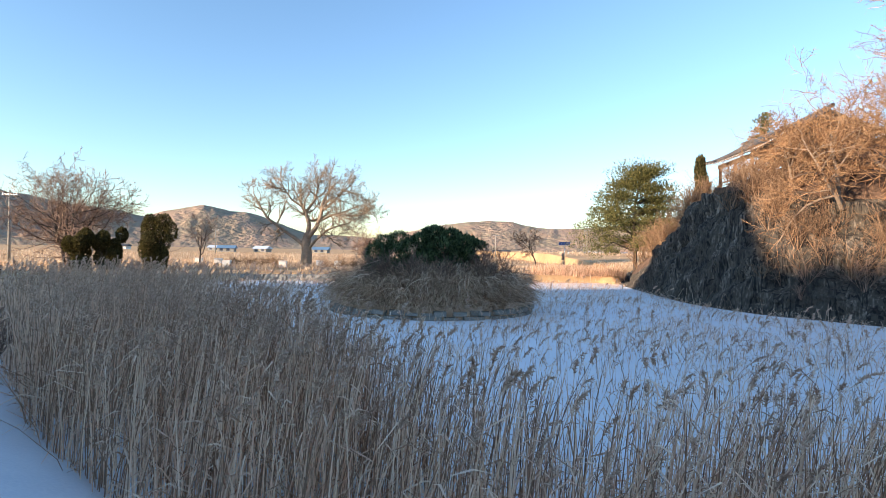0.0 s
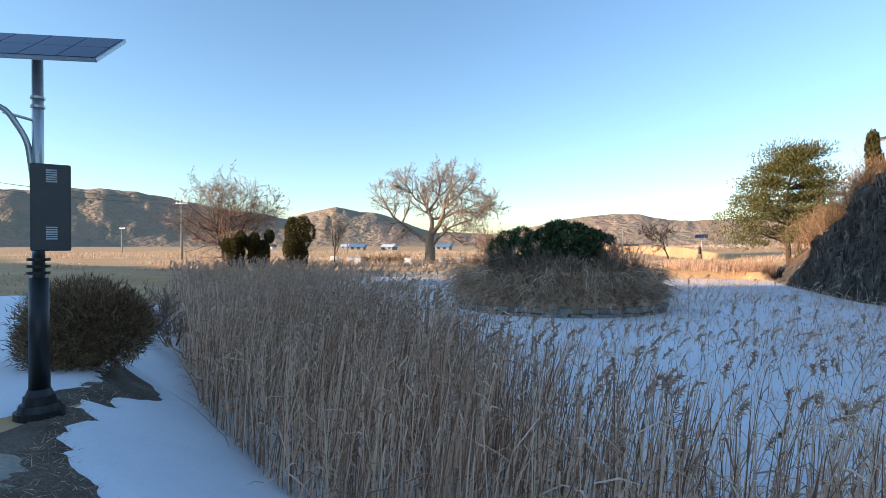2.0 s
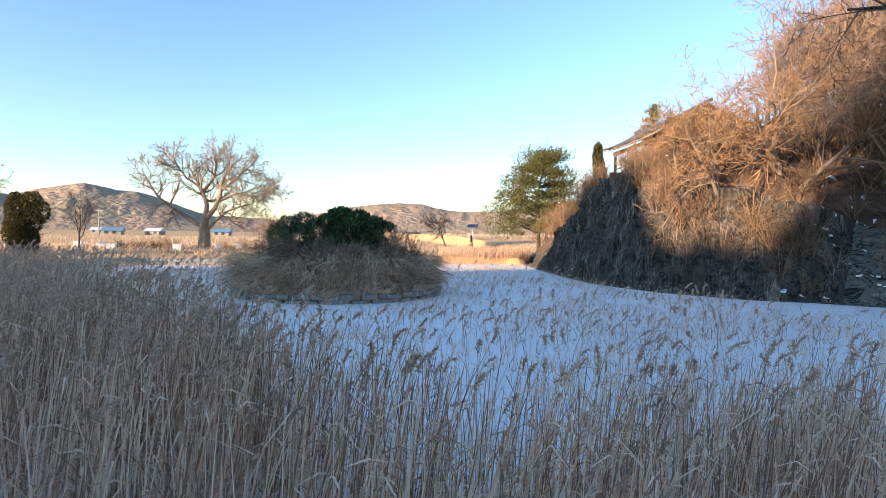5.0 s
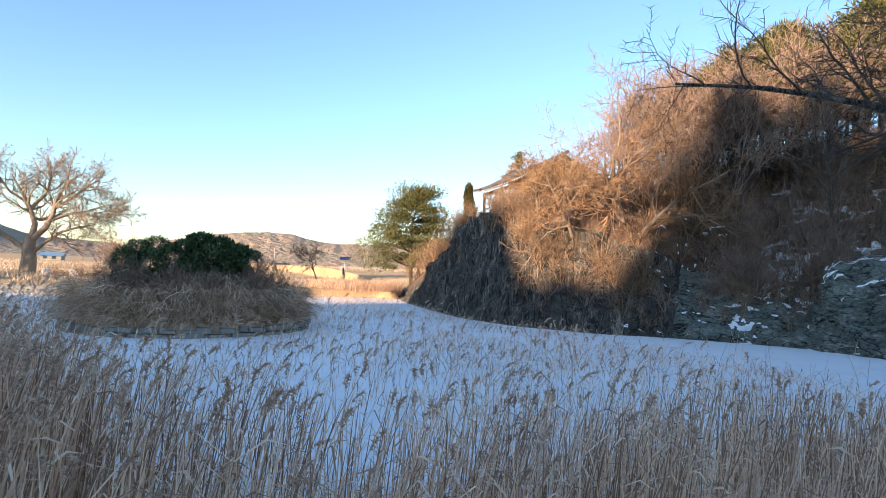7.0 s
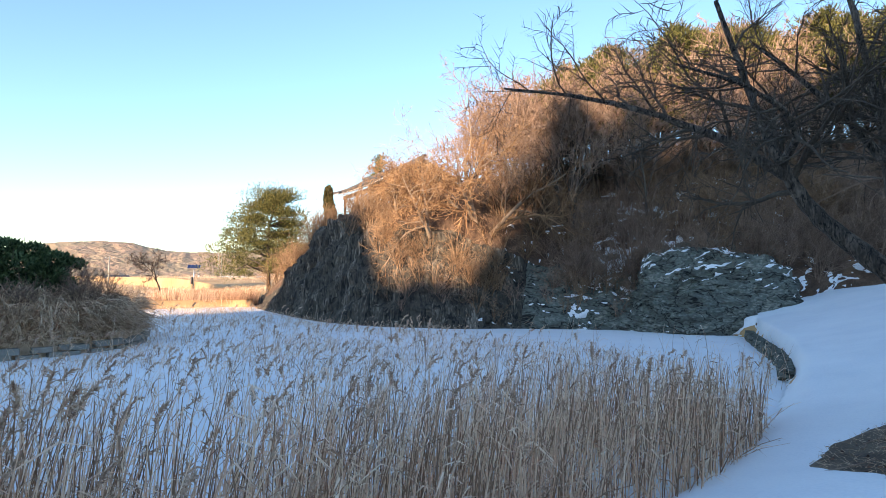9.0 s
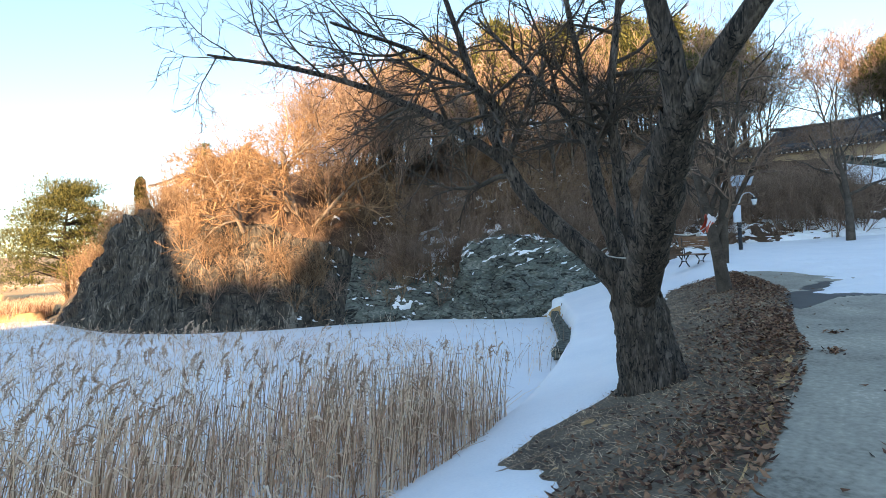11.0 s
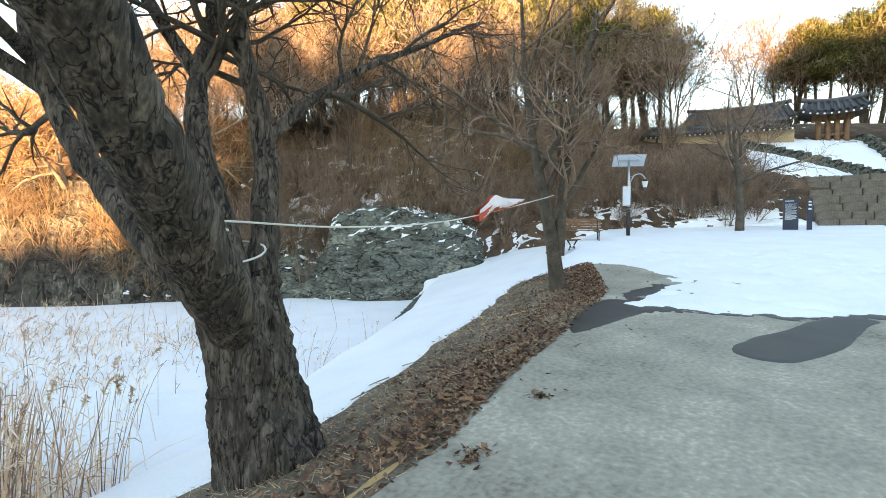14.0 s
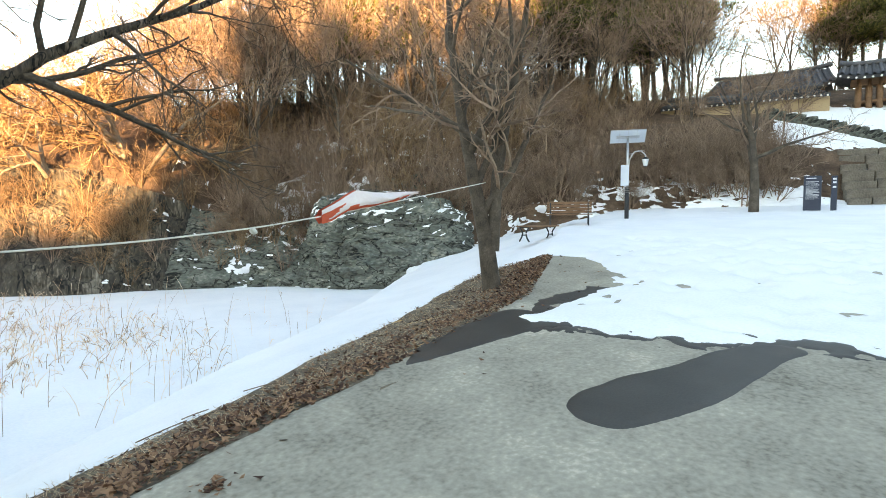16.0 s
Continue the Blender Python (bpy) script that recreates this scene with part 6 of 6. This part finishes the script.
def melt_edge():
    f = lambda x, y: 0.16 - np.abs(snow_field(x, y) + 0.10) + 0.10 * vnoise(x, y, 72, 4, 1.6)
    strip_sheet("wet_patch", 12.8, 16.5, -6.5, 0.3, 0.06,
                lambda x, y: ground_z(x, y) + 0.025 + np.clip(0.2 * f(x, y), -0.05, 0.007),
                lambda x, y, z: (f(x, y) > -0.08) & (edge_side(x, y) > 0.1), M["wet"], "wet rim along the melting snow", "puddle")
melt_edge()

# ---- low stone walls at the water ----
def dry_wall(name, pts, h, base, label, step=0.45, rows=2, seed=5, mat="stone"):
    rg = np.random.RandomState(seed)
    root = empty(name, (pts[0][0], pts[0][1], base))
    P = np.array(pts, float); seg = np.r_[0, np.cumsum(np.hypot(*np.diff(P, axis=0).T))]
    shapes = []
    for k in range(6):
        bm = box(bmesh.new(), -step * 0.47, -0.16, 0, step * 0.47, 0.16, h / rows * 0.94, 0.03)
        for v in bm.verts:
            v.co += Vector(rg.normal(0, 0.018, 3))
        me = bpy.data.meshes.new("stone"); bm.to_mesh(me); bm.free(); me.materials.append(M[mat]); shapes.append(me)
    s = 0.0; n = 0
    while s < seg[-1]:
        for r in range(rows):
            q = min(s + (step / 2 if r % 2 else 0), seg[-1])
            x, y = np.interp(q, seg, P[:, 0]), np.interp(q, seg, P[:, 1])
            x2, y2 = np.interp(min(q + 0.1, seg[-1]), seg, P[:, 0]), np.interp(min(q + 0.1, seg[-1]), seg, P[:, 1])
            ob = new("stone", shapes[n % 6]); ob.parent = root; n += 1
            ob.matrix_basis = pose(x - pts[0][0], y - pts[0][1], r * h / rows, rg.normal(0, 2), rg.normal(0, 2), math.degrees(math.atan2(y2 - y, x2 - x)) + rg.normal(0, 4))
        s += step
    return tagged(root, label, "wall", kind="structure")
dry_wall("far_wall", [(-15.5, 37.0), (-14, 38.1), (-8, 38.9), (0, 40.1), (5, 40.9)], 0.5, ICE - 0.03, "low dry-stone wall along the far shore", 0.6)
dry_wall("bank_wall", [(23.2, 9.25), (22, 8.7), (19.8, 7.5), (17.5, 6.25), (15.6, 5.3), (13.8, 4.68)], 0.42, ICE - 0.10, "low dark stone edging of the pond's bank", 0.5, 2, 6, "rock")

# ---- far side: stubble, poles, houses ----
def field_grass(n, name, x0, x1, y0, y1, h, ok, label, seed):
    rg = np.random.RandomState(seed)
    x, y = rg.uniform(x0, x1, n), rg.uniform(y0, y1, n)
    k = ok(x, y); x, y = x[k], y[k]; m = len(x)
    C = np.stack([x, y, ground_z(x, y) - 0.02], 1)
    v, f = blades(rg, C, np.stack([rg.normal(0, 0.35, m), rg.normal(0, 0.35, m), np.ones(m)], 1), h, 0.03)
    return tagged(raw(name, v, f, M["drygrass"]), label, "grass", kind="stuff")
field_grass(26000, "field_grass", -45, 30, 42, 75, 0.42, lambda x, y: (vnoise(x, y, 81, 3, 0.12) > -0.35) & ~inside(x, y, HILL_AREA), "dry golden grass on the far shore", 141)
field_grass(26000, "field_stubble", -120, 90, 70, 170, 0.9, lambda x, y: vnoise(x * 0.3, y, 82, 3, 0.1) > 0.0, "golden stubble and dry weeds in the far fields", 142)
field_grass(9000, "field_stubble", -70, -14, 15, 45, 0.22, lambda x, y: ~inside(x, y, POND) & (vnoise(x, y, 83, 3, 0.2) > -0.1), "ploughed stubble beside the pond", 143)
P_ = scatter(2600, 6.5, 15, 41.5, 47, lambda x, y: np.hypot((x - 11) / 4.2, (y - 44) / 2.4) < 1)
reed_bed("far_reeds", np.column_stack([P_, np.full(len(P_), -0.95)]), _rr.uniform(0.9, 1.5, len(P_)), 16, "stand of dry reeds on the far shore", leaves=2, plume=0.4, rad=0.012, pl=1.6)
for k, (x, y, h) in enumerate([(-19, 51, 1.0), (-17.8, 51.5, 0.9), (-16.6, 51, 1.0), (-11.5, 50, 0.9), (-10, 50.5, 1.0), (-8.8, 50, 0.9), (-21, 52, 0.9)]):
    shrub("hedge_shrub", (x, y, -0.55), h * 1.3, 150 + k, "low leafless brown hedge shrub on the far shore", M["brush"], 22, 1.0)
def white_box(x, y, z):
    r = empty("white_crate", (x, y, z), 10)
    part("body", box(bmesh.new(), -0.35, -0.3, 0, 0.35, 0.3, 0.55, 0.03), M["plasterwhite"], r)
    part("lid", box(bmesh.new(), -0.38, -0.33, 0.55, 0.38, 0.33, 0.62, 0.02), M["plasterwhite"], r)
    tagged(r, "small white crate standing in dry grass", "crate", group="white crates")
for x, y in [(-20.6, 49), (-15.7, 50.2), (-12.7, 52.5), (-11.0, 53), (-24, 55), (-27, 57)]:
    white_box(x, y, float(ground_z(x, y)) - 0.02)

def utility_pole(loc, h, label, wires=()):
    root = empty("utility_pole", loc)
    part("shaft", rod(bmesh.new(), (0, 0, -0.3), (0, 0, h), 0.17, 0.11, 12), M["stone"], root, smooth=True)
    part("crossarm", box(bmesh.new(), -0.9, -0.05, h - 0.5, 0.9, 0.05, h - 0.4), M["steel"], root)
    for x in (-0.8, 0.8):
        part("insulator", rod(bmesh.new(), (x, 0, h - 0.4), (x, 0, h - 0.2), 0.05, 0.04, 8), M["plasterwhite"], root)
    return tagged(root, label, "utility pole", group="utility poles")
utility_pole((-50.4, 60.0, -0.9), 8.4, "tall concrete utility pole at the field's edge")
for x, y in [(-40, 150), (-62, 140), (-85, 125), (-8, 160), (14, 150), (34, 130), (40, 150), (-110, 110), (-24, 140), (-30.75, -1.1)]:
    utility_pole((x, y, float(ground_z(x, y))), 7.0, "far concrete utility pole in the valley")
for dz, e in [(0.0, (-30.6, -1.2)), (-0.5, (-30.9, -1.0))]:
    a = Vector((-50.4, 60, 7.2 + dz)); b = Vector((e[0], e[1], 6.6 + dz))
    tagged(raw("power_line", *arc([a, (a + b) / 2 - Vector((0, 0, 1.0)), b], 0.02, 8, 4), M["black"], None, True), "thin overhead power line", "cable")

def house(loc, rz, w, d, h, roof, label, mat):
    root = empty("farmhouse", loc, rz)
    part("wall", box(bmesh.new(), -w / 2, -d / 2, -0.5, w / 2, d / 2, h, 0.03), M["stone" if w < 6.2 else "plasterwhite"], root)
    bm = bmesh.new()
    o = 0.5
    vs = [bm.verts.new(p) for p in [(-w / 2 - o, -d / 2 - o, h), (w / 2 + o, -d / 2 - o, h), (w / 2 + o, d / 2 + o, h), (-w / 2 - o, d / 2 + o, h), (-w / 2 - o, 0, h + roof), (w / 2 + o, 0, h + roof)]]
    for f in [(0, 1, 5, 4), (2, 3, 4, 5), (0, 4, 3), (1, 2, 5), (3, 2, 1, 0)]:
        bm.faces.new([vs[i] for i in f])
    part("roof", bm, mat, root)
    for k in range(int(w // 2.5)):
        wn_ = part("window", box(bmesh.new(), -w / 2 + 0.8 + 2.5 * k, -d / 2 - 0.04, 0.9, -w / 2 + 2.0 + 2.5 * k, -d / 2 + 0.02, 2.0), M["slate"], root)
        part("window_sill", box(bmesh.new(), -w / 2 + 0.7 + 2.5 * k, -d / 2 - 0.1, 0.82, -w / 2 + 2.1 + 2.5 * k, -d / 2, 0.9), M["stone"], wn_)
    return tagged(root, label, "house", group="farmhouses")
for x, y, w, rz, mt in [(29, 147, 9, 10, "tile"), (41, 143, 13, -5, "backsheet"), (49, 141, 8, 5, "blueroof"), (15.5, 149, 9, 0, "tile"), (-58, 138, 8, 10, "blueroof"), (-50, 142, 7, -8, "backsheet"), (-35, 146, 8, 0, "blueroof"), (-75, 170, 8, 0, "backsheet"), (60, 150, 9, 0, "tile"), (-100, 160, 9, 8, "tile")]:
    house((1.5 * x, 1.5 * y, -1.4), rz, w * 0.75, 5, 1.9, 1.2, "small white farmhouse with a low roof across the fields", M[mt])
